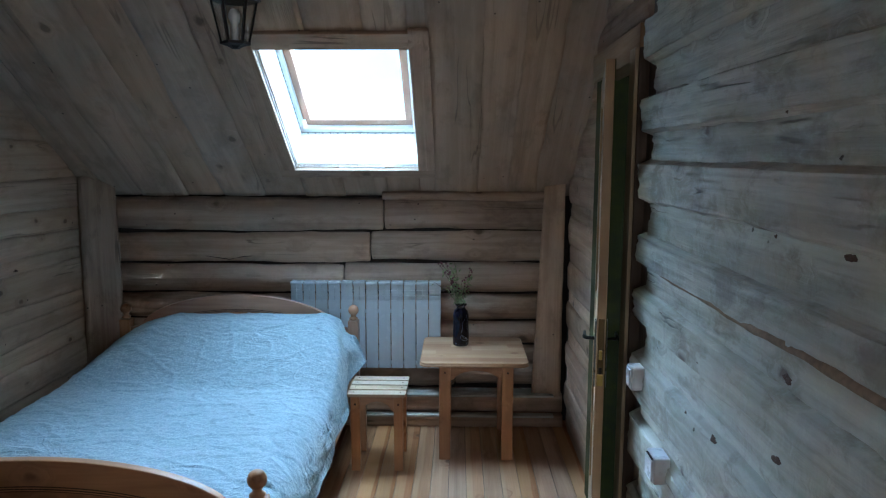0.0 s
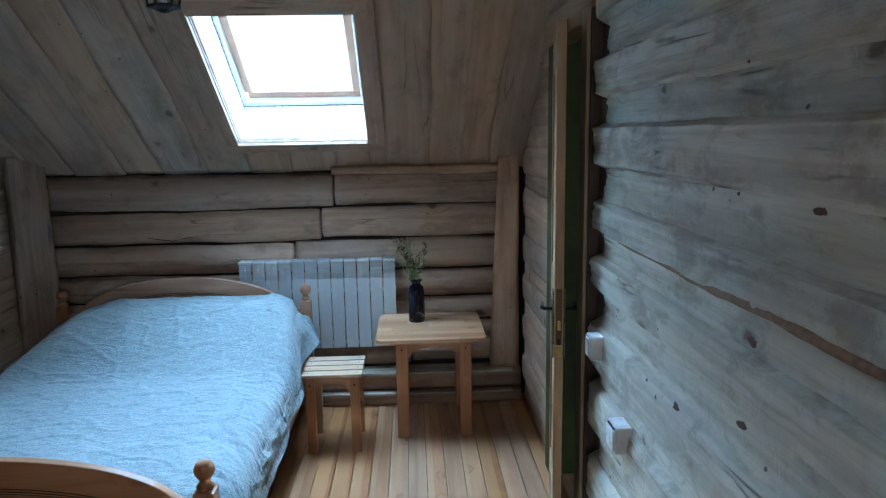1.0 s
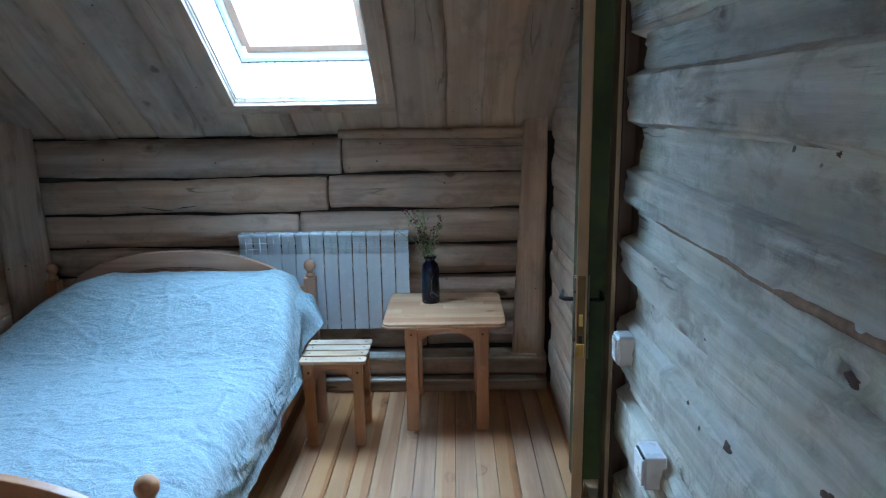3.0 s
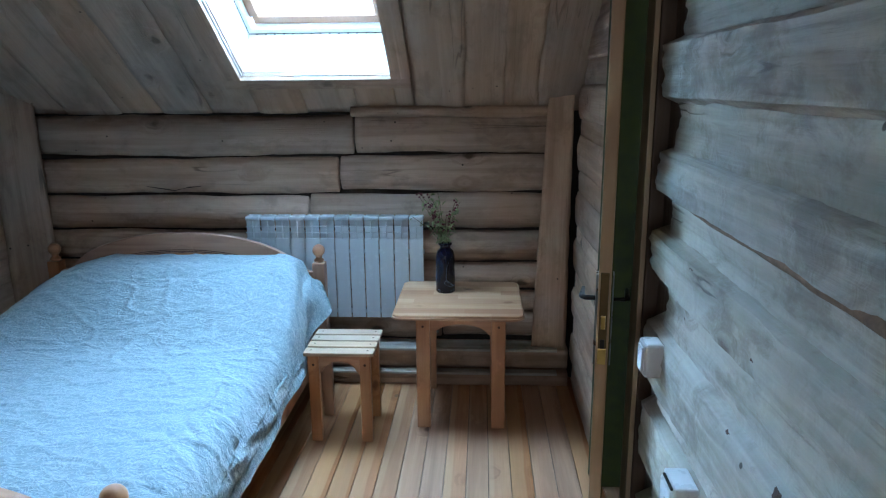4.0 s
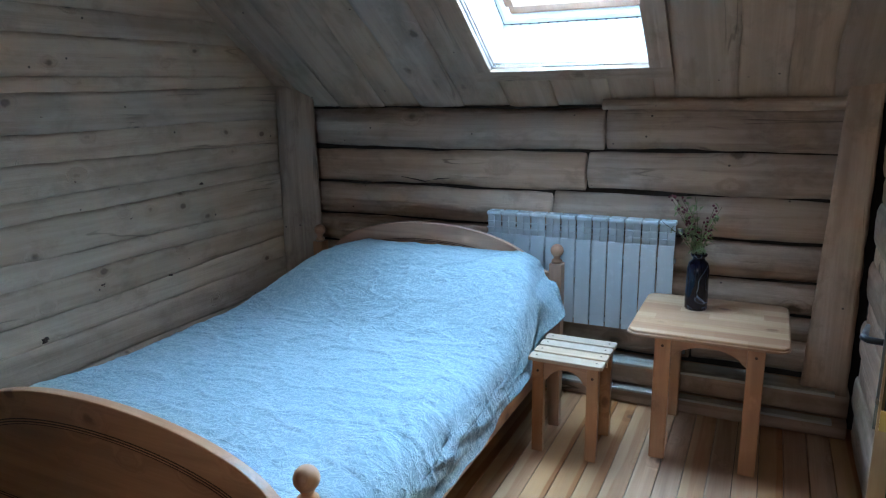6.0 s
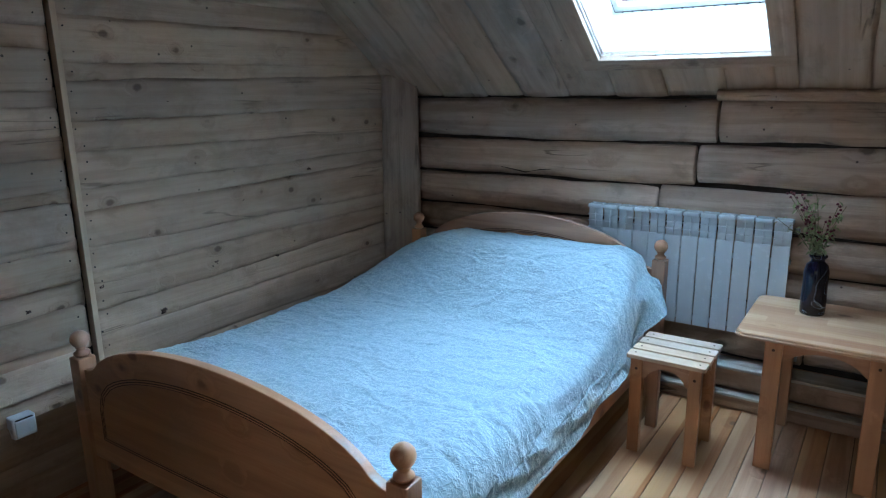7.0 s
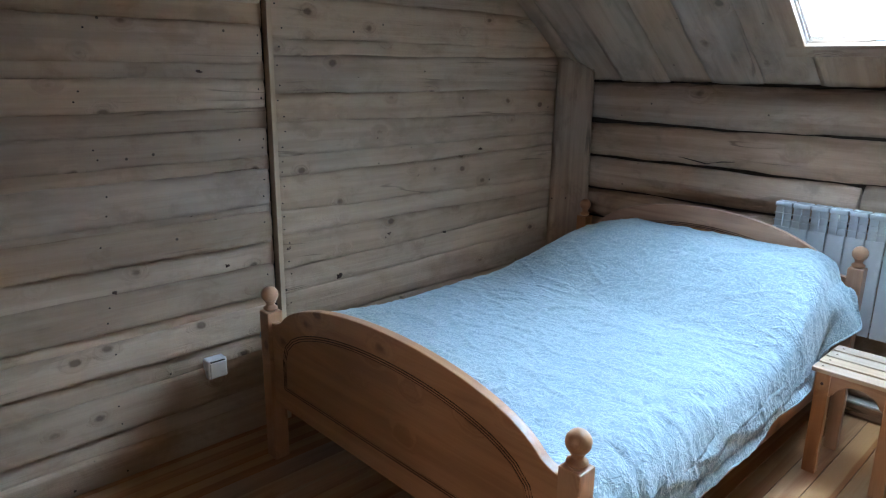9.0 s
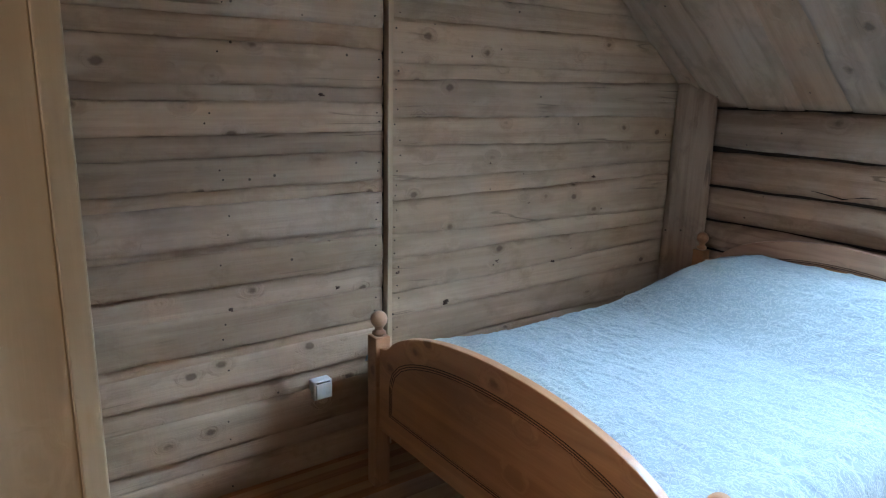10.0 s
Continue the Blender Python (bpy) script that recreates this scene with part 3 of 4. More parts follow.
EAST_KNOTS = [(2.45, 1.25, 0.017, 0.5), (2.25, 1.24, 0.015, 0.3), (1.705, 1.29, 0.024, 0.8), (1.72, 1.12, 0.026, 0.9), (2.0, 1.04, 0.017, 0.5), (1.61, 1.52, 0.022, 0.12),
              (1.49, 1.565, 0.016, 0.6), (1.84, 1.10, 0.015, 0.5), (1.74, 1.81, 0.006, 0.2), (1.62, 1.75, 0.006, 0.2), (1.75, 1.57, 0.007, 0.3), (1.74, 1.50, 0.006, 0.2),
              (1.70, 1.498, 0.006, 0.2), (1.50, 1.47, 0.008, 0.2), (2.13, 1.19, 0.012, 0.25), (2.20, 1.03, 0.012, 0.25), (1.90, 1.40, 0.007, 0.3), (2.35, 1.52, 0.006, 0.2), (2.05, 1.33, 0.006, 0.2)]
for i, (y, z, size, rise) in enumerate(EAST_KNOTS):
    me = knot_mesh(i * 1.7, rise)
    me.materials.append(KNOT)
    part("knot", me, KNOT, wall_east, at=pose(east_face(z) + 0.002, y, z, 0, -90, 0) @ Matrix.Diagonal((size * 0.6, size * 1.0, size * 0.7, 1)))
WEST_KNOTS = [(2.712, 0.776, 0.014), (3.264, 0.753, 0.017), (2.972, 0.60, 0.018), (3.096, 1.493, 0.011), (2.372, 1.512, 0.011), (2.138, 1.403, 0.008), (2.431, 0.752, 0.012),
              (1.992, 0.733, 0.009), (3.64, 0.704, 0.010), (3.757, 0.758, 0.009), (3.2, 1.22, 0.008), (3.9, 1.12, 0.009), (2.3, 0.98, 0.009), (3.45, 1.02, 0.010), (1.75, 0.9, 0.010)]
for i, (y, z, size) in enumerate(WEST_KNOTS):
    me = knot_mesh(50 + i * 2.1, 0.10)
    me.materials.append(KNOT)
    part("knot", me, KNOT, wall_west, at=pose(X_LEFT - 0.004, y, z, 0, 90, 0) @ Matrix.Diagonal((size * 0.8, size * 1.2, 0.16, 1)))
for pts in (((-1.56, 1.150), (-1.43, 1.122), (-1.31, 1.086), (-1.18, 1.120), (-1.06, 1.140), (-0.95, 1.155)), ((-1.31, 1.086), (-1.24, 1.075), (-1.16, 1.064), (-1.08, 1.080), (-0.90, 1.10)), ((-1.24, 1.10), (-1.17, 1.09), (-1.09, 1.112))):
    rows = [(x, Y_FAR - 0.0085 + 0.004 * noise.noise((x * 9, 0, 0)), z + 0.004 * noise.noise((x * 30, 1, 0))) for x, z in pts]
    widths = [0.001 + 0.0022 * math.sin(math.pi * (k + 0.3) / len(rows)) for k in range(len(rows))]
    part("split", tube(rows, widths, 5), DARK, wall_north, "dark split in the log")


def roof_boards():
    """Unplaned boards up the slope, in local coordinates of the slope: x up, y to the west."""
    edges = [-1.06, -0.79, -0.63, -0.43, -0.168, -0.076, 0.12, 0.40, 0.648, 0.92, 1.17, 1.40, 1.70, 1.93, 2.10]
    whole = bmesh.new()
    top = (TOP_Y - EAVE_Y) / UP.y
    for i, (a, b) in enumerate(zip(edges, edges[1:])):
        foot = -0.314 + 0.005 * noise.noise((i * 2.7, 3, 3))
        spans = [(foot, top + 0.03)]
        if a > -0.2 and b < 0.66: spans = [(foot, 0.0), (SKY_LEN, top + 0.03)]
        for j, (p, q) in enumerate(spans):
            if q - p < 0.02: continue
            lift = 0.009 if i % 2 else 0.0
            near_window = min(abs(e - w) for e in (a, b) for w in (-0.076, 0.648)) < 0.01
            lap = 0.006 if lift and not near_window else 0.004
            bm = log_mesh(q - p, (a - lap, a - lap), (b + lap, b + lap), 0.018 + lift, 0.003, 12.0, 0.004 if near_window else 0.016, seed=700 + 3.3 * i + 20 * j, back=-0.0)
            # the board's outer side is turned into the room
            for v in bm.verts: v.co = Vector((v.co.x + p, v.co.z, -v.co.y + 0.02))
            whole = merge(whole, bm)
    return whole


ceiling = part("ceiling", roof_boards(), ROOF_BOARD, at=ROOF)
tagged(ceiling, "sloping ceiling of wide bleached boards with wavy edges", "ceiling", kind="structure")
bm = bmesh.new()
for k in range(18):
    y0 = Y_BACK + k * (TOP_Y - Y_BACK) / 18
    y1 = y0 + (TOP_Y - Y_BACK) / 18
    piece = log_mesh(3.25, (y0 + 0.002, y0 + 0.002), (y1 - 0.002, y1 - 0.002), 0.01, 0.004, 6.0, 0.003, seed=900 + k, back=-0.02)
    for v in piece.verts: v.co = Vector((v.co.x - 2.15, v.co.z, Z_TOP - v.co.y))
    bm = merge(bm, piece)
tagged(part("ceiling_level", bm, ROOF_BOARD), "level boarded ceiling over the middle of the attic", "ceiling", kind="structure")
roof_len = (TOP_Y - EAVE_Y) / UP.y
cover = merge(box(-0.5, roof_len + 0.3, -SKY_X1 - 1.5, -SKY_X1 - 0.008, 0.03, SKY_DEEP - 0.004), box(-0.5, roof_len + 0.3, -SKY_X0 + 0.008, 2.4, 0.03, SKY_DEEP - 0.004),
              box(-0.5, -0.008, -SKY_X1 - 0.008, -SKY_X0 + 0.008, 0.03, SKY_DEEP - 0.004), box(SKY_LEN + 0.008, roof_len + 0.3, -SKY_X1 - 0.008, -SKY_X0 + 0.008, 0.03, SKY_DEEP - 0.004))
tagged(part("roof", cover, TOW, at=ROOF), "insulated roof slope behind the ceiling boards", "roof", kind="structure")
tagged(part("roof_level", box(-2.4, 1.3, -1.0, TOP_Y + 0.1, Z_TOP + 0.03, Z_TOP + 0.3), TOW), "attic deck over the level ceiling", "roof", kind="structure")


def planks():
    floor = new("floor", mesh_of(box(-2.3, 2.6, -0.95, 4.95, -0.2, -0.03), "floor"))
    floor.data.materials.append(TOW)
    tagged(floor, "varnished pine plank floor with strongly varied grain", "floor", kind="structure")
    width, count = 0.094, 34
    data = []
    for k in range(3):
        me = mesh_of(box(0, 5.45, -width / 2 + 0.0012, width / 2 - 0.0012, -0.028, 0.0, 0.0016, 1), "plank")
        me.materials.append(FLOOR_WOOD)
        data.append(me)
    for i in range(count):
        part("plank", data[i % 3], FLOOR_WOOD, floor, at=pose(-2.08 + width * (i + 0.5), -0.74, 0.0005 * (i % 3), 0, 0, 90))


def skylight():
    win = thing("window_1", "open white-lined skylight with a pale pine sash in the roof slope", "skylight", ROOF, kind="structure")
    a, b = -SKY_X1, -SKY_X0
    d = SKY_DEEP
    for name, dims in (("lining", (0.0, SKY_LEN, a - 0.012, a, -0.004, d)), ("lining", (0.0, SKY_LEN, b, b + 0.012, -0.004, d)),
                       ("lining", (-0.012, 0.0, a - 0.012, b + 0.012, -0.004, d)), ("lining", (SKY_LEN, SKY_LEN + 0.012, a - 0.012, b + 0.012, -0.004, d))):
        part(name, box(*dims), LINING, win, "white lining board")
    # white outer frame, then the pine sash set back from it
    for dims in ((0.0, 0.035, a, b, d - 0.06, d), (SKY_LEN - 0.035, SKY_LEN, a, b, d - 0.06, d), (0.035, SKY_LEN - 0.035, a, a + 0.035, d - 0.06, d), (0.035, SKY_LEN - 0.035, b - 0.022, b, d - 0.06, d)):
        part("window_frame", box(*dims, 0.004), LINING, win, "white frame")
    for dims in ((0.037, 0.085, a + 0.037, b - 0.037, d - 0.03, d + 0.04), (SKY_LEN - 0.085, SKY_LEN - 0.037, a + 0.037, b - 0.037, d - 0.03, d + 0.04),
                 (0.085, SKY_LEN - 0.085, a + 0.037, a + 0.08, d - 0.03, d + 0.04), (0.085, SKY_LEN - 0.085, b - 0.066, b - 0.024, d - 0.03, d + 0.04)):
        part("sash", box(*dims, 0.004), SASH_WOOD, win, "pale pine sash")
    pane = part("pane", box(0.08, SKY_LEN - 0.08, a + 0.075, b - 0.075, d + 0.012, d + 0.018), PANE, win)
    pane.visible_shadow = False
    # dark clips that hold the lining in the frame's groove
    clip = mesh_of(box(-0.0045, 0.0045, -0.002, 0.002, -0.003, 0.003, 0.0008, 1), "clip")
    for k in range(20): part("clip", clip, DARK, win, at=pose(0.05 + 0.045 * k, b - 0.002, d - 0.064))
    for k in range(15): part("clip", clip, DARK, win, at=pose(0.002, a + 0.04 + 0.046 * k, d - 0.064, 0, 0, 90))
    part("gasket", box(0.0, SKY_LEN, b - 0.002, b + 0.001, d - 0.063, d - 0.0605), STEEL, win, "grey sealing strip")
    part("gasket", box(-0.001, 0.002, a, b, d - 0.063, d - 0.0605), STEEL, win, "grey sealing strip")
    trims = ((-0.075, -0.002, a - 0.10, b + 0.10, 0), (SKY_LEN + 0.002, SKY_LEN + 0.10, a - 0.02, b + 0.02, 0), (-0.002, SKY_LEN + 0.12, a - 0.10, a - 0.004, 1), (-0.002, SKY_LEN + 0.06, b + 0.004, b + 0.10, 1))
    for x0, x1, y0, y1, along in trims:
        if along: bm, at = box(0, x1 - x0, -(y1 - y0) / 2, (y1 - y0) / 2, -0.022, 0.0, 0.004), pose(x0, (y0 + y1) / 2, -0.012)
        else: bm, at = box(0, y1 - y0, -(x1 - x0) / 2, (x1 - x0) / 2, -0.022, 0.0, 0.004), pose((x0 + x1) / 2, y0, -0.010, 0, 0, 90)
        part("casing", bm, LOG, win, "bleached casing board", at=at)


def corner_board(name, foot, top, angle, lean, label):
    """A wide upright board that covers a corner of the log walls."""
    w0, w1, z0, z1 = foot[2], top[2], foot[3], top[3]
    bm = log_mesh(z1 - z0, (-w0 / 2, -w1 / 2 + lean), (w0 / 2, w1 / 2 + lean), 0.03, 0.003, 6.0, 0.006, seed=len(name) + z1, back=0.0)
    at = pose(foot[0], foot[1], z0, 0, 0, angle) @ pose(0, 0, 0, 0, -90, 0)
    ob = part(name, bm, LOG, at=at)
    return tagged(ob, label, "corner board", kind="structure")


planks()
skylight()
corner_board("trim_east", (0.888, 4.65, 0.185, 0.20), (0.9, 4.65, 0.125, 1.64), 180 - 8, 0.032, "grey weathered corner board on the log walls")
corner_board("trim_west", (-1.945, 4.595, 0.25, 0.0), (-1.98, 4.65, 0.21, 1.60), 180 + 45, 0.0, "grey weathered corner board on the log walls")


def doorway():
    fr = thing("door_frame", "pine door frame set between the log ends", "door frame", kind="structure")
    # shaded side and lit edge of the frame told apart by dark and pale wood
    part("jamb", box(0, DOOR_TOP + 0.04, -0.032, 0.032, 0, 0.09, 0.003), SHADED_REVEAL, fr, at=pose(0.955, DOOR_Y0 - 0.032, 0, 0, -90, 0) @ pose(0, 0, -0.09))
    part("jamb", box(0, DOOR_TOP + 0.04, -0.05, 0.05, 0, 0.16, 0.003), GREEN, fr, "green-painted hinge jamb", at=pose(0.975, DOOR_Y1 + 0.02, 0, 0, -90, 0) @ pose(0, 0, -0.16))
    part("head", box(0, DOOR_Y1 - DOOR_Y0 + 0.13, -0.10, 0.0, 0, 0.12, 0.003), DOOR_PINE, fr, at=pose(0.955, DOOR_Y0 - 0.06, DOOR_TOP + 0.005, 0, 0, 90))
    part("bead", box(0, DOOR_TOP + 0.04, -0.040, 0.040, 0, 0.014, 0.003), RAW_PINE, fr, "planed edge strip", at=pose(0.954, DOOR_Y0 - 0.018, 0, 0, -90, 0))
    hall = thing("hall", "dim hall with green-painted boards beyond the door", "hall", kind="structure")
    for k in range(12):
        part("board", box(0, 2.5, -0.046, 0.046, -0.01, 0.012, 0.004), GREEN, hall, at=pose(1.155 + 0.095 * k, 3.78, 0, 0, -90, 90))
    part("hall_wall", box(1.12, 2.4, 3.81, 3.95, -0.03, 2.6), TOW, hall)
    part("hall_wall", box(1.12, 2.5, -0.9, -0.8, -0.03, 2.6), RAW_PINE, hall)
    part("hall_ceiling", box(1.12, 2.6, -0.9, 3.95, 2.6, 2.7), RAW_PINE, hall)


def door_leaf():
    hinge = Vector((0.985, 3.60, 0.012))
    width, tall, thick = 0.815, 2.045, 0.032
    turn = math.degrees(math.atan2(2.765 - hinge.y, 0.826 - hinge.x))
    door = thing("door_1", "pine door standing ajar, green on the hall side", "door", pose(*hinge, 0, 0, turn), kind="structure")
    # local x runs from the hinge to the lock edge, +y faces the hall
    stile = box(0, tall, -0.055, 0.055, -thick / 2, thick / 2, 0.003)
    part("stile", stile, DOOR_PINE, door, at=pose(width - 0.055, 0, 0, 0, -90, 90))
    part("stile", box(0, tall, -0.055, 0.055, -thick / 2, thick / 2, 0.003), DOOR_PINE, door, at=pose(0.055, 0, 0, 0, -90, 90))
    for z0, z1 in ((0, 0.2), (0.95, 1.1), (tall - 0.12, tall)):
        part("rail", box(0.11, width - 0.11, -thick / 2 + 0.001, thick / 2 - 0.001, z0, z1, 0.003), DOOR_PINE, door)
    for z0, z1 in ((0.2, 0.95), (1.1, tall - 0.12)):
        part("panel", box(0.11, width - 0.11, -0.008, 0.008, z0, z1), DOOR_PINE, door)
    part("hall_face", box(0.0, width - 0.004, thick / 2, thick / 2 + 0.003, 0.0, tall), GREEN, door, "green-painted side")
    part("lock_plate", box(width - 0.001, width + 0.0025, -0.011, 0.011, 0.93, 1.135, 0.002), AGED_BRASS, door, "tarnished lock plate")
    part("strike", box(width - 0.001, width + 0.003, -0.011, 0.011, 0.885, 0.928, 0.002), BRASS, door, "bright brass end of the lock")
    part("latch", box(width, width + 0.012, -0.006, 0.006, 0.985, 1.02, 0.003), BRASS, door)
    part("bolt", box(width, width + 0.005, -0.006, 0.006, 0.93, 0.955, 0.002), DARK, door)
    for side in (-1, 1):
        y = side * thick / 2
        rose = part("handle_plate", box(width - 0.075, width - 0.03, min(y, y + side * 0.007), max(y, y + side * 0.007), 0.87, 1.12, 0.003), STEEL, door, "slim steel plate")
        pts = [(width - 0.052, y, 1.05), (width - 0.052, y + side * 0.034, 1.05), (width - 0.065, y + side * 0.043, 1.05), (width - 0.16, y + side * 0.043, 1.045)]
        part("handle", tube(pts, [0.007, 0.007, 0.008, 0.005], 10), IRON, door, "dark lever handle", smooth=True)


def partition():
    ob = thing("wall_partition", "planed pine boarding with a corner bead", "wall", kind="structure")
    face = -0.60
    for k, (a, b) in enumerate(((0.90, 1.3185), (0.80, 0.897), (0.54, 0.797), (0.28, 0.537), (0.02, 0.277), (-0.24, 0.017), (-0.7, -0.243))):
        part("board", box(0, Z_TOP, -(b - a) / 2, (b - a) / 2, -0.10, 0.0, 0.002), RAW_PINE, ob, at=pose(face, (a + b) / 2, 0, 0, -90, 180))
    part("bead", box(0, Z_TOP, -0.016, 0.016, -0.10, 0.010, 0.003), RAW_PINE, ob, "rounded corner bead", at=pose(face, 1.335, 0, 0, -90, 180))


doorway()
door_leaf()
partition()


# ---- bed ----
BX0, BX1, BY0, BY1 = -1.762, -0.332, 2.466, 4.515


def arch_outline(half, low, shoulder, peak, steps=44):
    """Outline of a board with an arched top that dips to level shoulders."""
    flat = half * 0.90
    sweep = [(flat + (half - flat) * k / 6, shoulder + 0.022 * (1 - k / 6) ** 2) for k in range(1, 7)]
    pts = [(-half, low), (half, low)] + sweep[::-1]
    for i in range(steps + 1):
        u = 1 - 2 * i / steps
        arch = math.sqrt(max(0.0, 1 - u * u * 0.93))
        z = shoulder + 0.022 + (peak - shoulder - 0.022) * (arch - 0.264) / (1 - 0.264)
        pts.append((u * flat, z))
    return pts + [(-x, z) for x, z in sweep]


def end_board(bed, name, y, low, shoulder, peak, side):
    half = (BX1 - BX0) / 2 - 0.03
    cx = (BX0 + BX1) / 2
    board = part(name, slab(arch_outline(half, low, shoulder, peak), -0.016, 0.016, 0.004), PINE, bed, at=pose(cx, y, 0))
    # a shallow panel, bounded by three routed lines that follow the arch
    for k in range(3):
        inset = 0.075 + 0.0085 * k
        x1, z0 = half - inset, low + 0.085 + 0.0085 * k
        z1 = shoulder - 0.10 - 0.004 * k
        rim = [(-x1, z0), (x1, z0), (x1, z1 - 0.03), (x1 - 0.006, z1 - 0.008)]
        for i in range(27):
            u = 1 - 2 * i / 26
            rim.append((u * (x1 - 0.02), z1 + (peak - 0.09 - 0.0085 * k - z1) * math.sqrt(max(0.0, 1 - 0.97 * u * u))))
        rim += [(-x1 + 0.006, z1 - 0.008), (-x1, z1 - 0.03), (-x1, z0)]
        part("groove", tube([(x, side * 0.0155, z) for x, z in rim], 0.0024, 4), GROOVE, board, "dark routed line")
        if k == 2:
            face = [(x * 0.992, z) for x, z in rim[:-1]]
            part("panel", slab(face, side * 0.0155, side * 0.0185, 0.001), PINE, board, "raised panel")


def bed_frame():
    bed = thing("bed", "varnished pine double bed with arched end boards", "bed")
    end_board(bed, "footboard", BY0, 0.25, 0.585, 0.752, -1)
    end_board(bed, "headboard", BY1, 0.22, 0.665, 0.872, -1)
    for x, y, top in ((BX0, BY0, 0.625), (BX1, BY0, 0.625), (BX0, BY1, 0.715), (BX1, BY1, 0.715)):
        post = part("post", box(0, top, -0.032, 0.032, -0.032, 0.032, 0.005), PINE, bed, at=pose(x, y, 0, 0, -90, 0))
        prof = [(0.0, 0.0), (0.020, 0.0), (0.027, 0.008), (0.027, 0.014), (0.017, 0.022), (0.015, 0.028), (0.019, 0.034)]
        prof += [(0.0325 * math.cos(a), 0.064 + 0.0325 * math.sin(a)) for a in [radians(-58 + 148 * i / 10) for i in range(11)]]
        part("finial", lathe(prof, 20), PINE, post, "turned ball finial", at=pose(top, 0, 0, 0, 90, 0), smooth=True)
    for x in (BX0 + 0.012, BX1 - 0.012):
        part("side_rail", box(0, BY1 - BY0 - 0.06, -0.013, 0.013, -0.075, 0.075, 0.004), PINE, bed, at=pose(x, BY0 + 0.03, 0.27, 0, 0, 90))
    for k in range(10):
        part("slat", box(0, BX1 - BX0 - 0.06, -0.035, 0.035, -0.01, 0.01, 0.002), RAW_PINE, bed, at=pose(BX0 + 0.03, BY0 + 0.15 + 0.195 * k, 0.29))


def smooth_step(a, b, x):
    u = min(1.0, max(0.0, (x - a) / (b - a)))
    return u * u * (3 - 2 * u)


def bedspread():
    """The cover: a sheet over mattress and pillows, hanging past the rail on the open side."""
    bm = bmesh.new()
    nu, nv = 230, 260
    rows = []
    for j in range(nv + 1):
        y = 2.50 + (4.47 - 2.50) * j / nv
        bump = smooth_step(3.72, 4.30, y)
        crown = 0.525 + 0.235 * bump - 0.02 * smooth_step(2.9, 2.5, y)
        hem = 0.275 + 0.085 * smooth_step(3.3, 4.05, y) + 0.145 * smooth_step(4.02, 4.36, y) + 0.235 * max(0.0, y - 4.36) / 0.105
        hem += 0.018 * noise.noise((y * 2.2, 0, 3)) + 0.012 * noise.noise((y * 9, 0, 3))
        hem = min(hem, crown - 0.125)
        left_r, right_r = 0.10 + 0.30 * bump, 0.15 - 0.02 * bump
        tip = math.exp(-((y - 4.36) / 0.13) ** 2) if y < 4.36 else max(0.0, 1 - (y - 4.36) / 0.115)
        x_right = -0.318 - 0.062 * smooth_step(4.0, 4.40, y) + 0.012 * noise.noise((y * 3, 4, 4))
        x_left = -1.81 + 0.075 * bump - 0.12 * smooth_step(3.15, 2.6, y)
        row = []
        for i in range(nu + 1):
            u = i / nu
            if u < 0.80:
                x = x_left + (x_right - x_left) * (u / 0.80)
                dl, dr = x - x_left, x_right - x
                z = crown
                if dl < left_r: z -= (0.05 + 0.17 * bump) * (1 - math.sqrt(max(0, 1 - (1 - dl / left_r) ** 2)))
                if dr < right_r: z -= 0.105 * (1 - math.sqrt(max(0, 1 - (1 - dr / right_r) ** 2)))
            else:
                k = (u - 0.80) / 0.20
                z0 = crown - 0.105
                x = x_right + 0.020 * math.sin(k * 2.6) * (1 - tip) + 0.018 * (1 - tip) * smooth_step(0.72, 1.0, k) + 0.132 * tip * k ** 0.8 + 0.02 * k * noise.noise((y * 4, k, 8)) * (0.4 + k)
                z = z0 + (hem - z0) * k
            wr = 0.008 * noise.noise((x * 3.0, y * 3.5, 1)) + 0.003 * noise.noise((x * 8 + y * 4, y * 11, 2))
            ridge = 1 - abs(noise.noise((x * 9 + y * 3, y * 16, z * 8)))
            wr += 0.0035 * max(0, ridge - 0.88) / 0.12
            ridge = 1 - abs(noise.noise((x * 3.5 - y * 2.5, y * 5 + x * 2, 12)))
            wr += 0.006 * max(0, ridge - 0.92) / 0.08
            # crumples along the open side, drawn out along the bed
            side = smooth_step(0.60, 0.80, u) * (0.45 + 0.55 * smooth_step(4.0, 3.0, y)) * (1 - 0.75 * smooth_step(0.93, 1.0, u))
            across = u * 1.75
            fold_a = noise.noise((across * 6.0 + y * 1.6, y * 3.2, 7.3))
            fold_b = noise.noise((across * 12 - y * 3.0, y * 7.0, 3.1))
            fold_c = max(0.0, 1 - abs(noise.noise((across * 5.0 + y * 3.0, y * 4.5, 5.5))) / 0.16)
            wr += side * (0.026 * fold_a + 0.013 * fold_b - 0.012 * fold_c * fold_c + 0.004)
            if u < 0.80: z += wr
            else: x += wr * 0.9
            row.append(bm.verts.new((x, y, z)))
        rows.append(row)
    for a, b in zip(rows, rows[1:]):
        for i in range(nu): bm.faces.new((a[i], a[i + 1], b[i + 1], b[i]))
    edge = [row[nu].co.copy() for row in rows[::3]]
    geom = bmesh.ops.extrude_face_region(bm, geom=bm.faces[:])
    for v in [g for g in geom["geom"] if isinstance(g, bmesh.types.BMVert)]: v.co.z -= 0.006
    ob = part("bedspread", bm, CLOTH, smooth=True)
    part("hem", tube(edge, 0.0042, 6), CLOTH, ob, "pale stitched hem", smooth=True)
    tagged(ob, "pale blue-grey crinkled bedspread with a fine swirled pattern", "bedspread")


bed_frame()
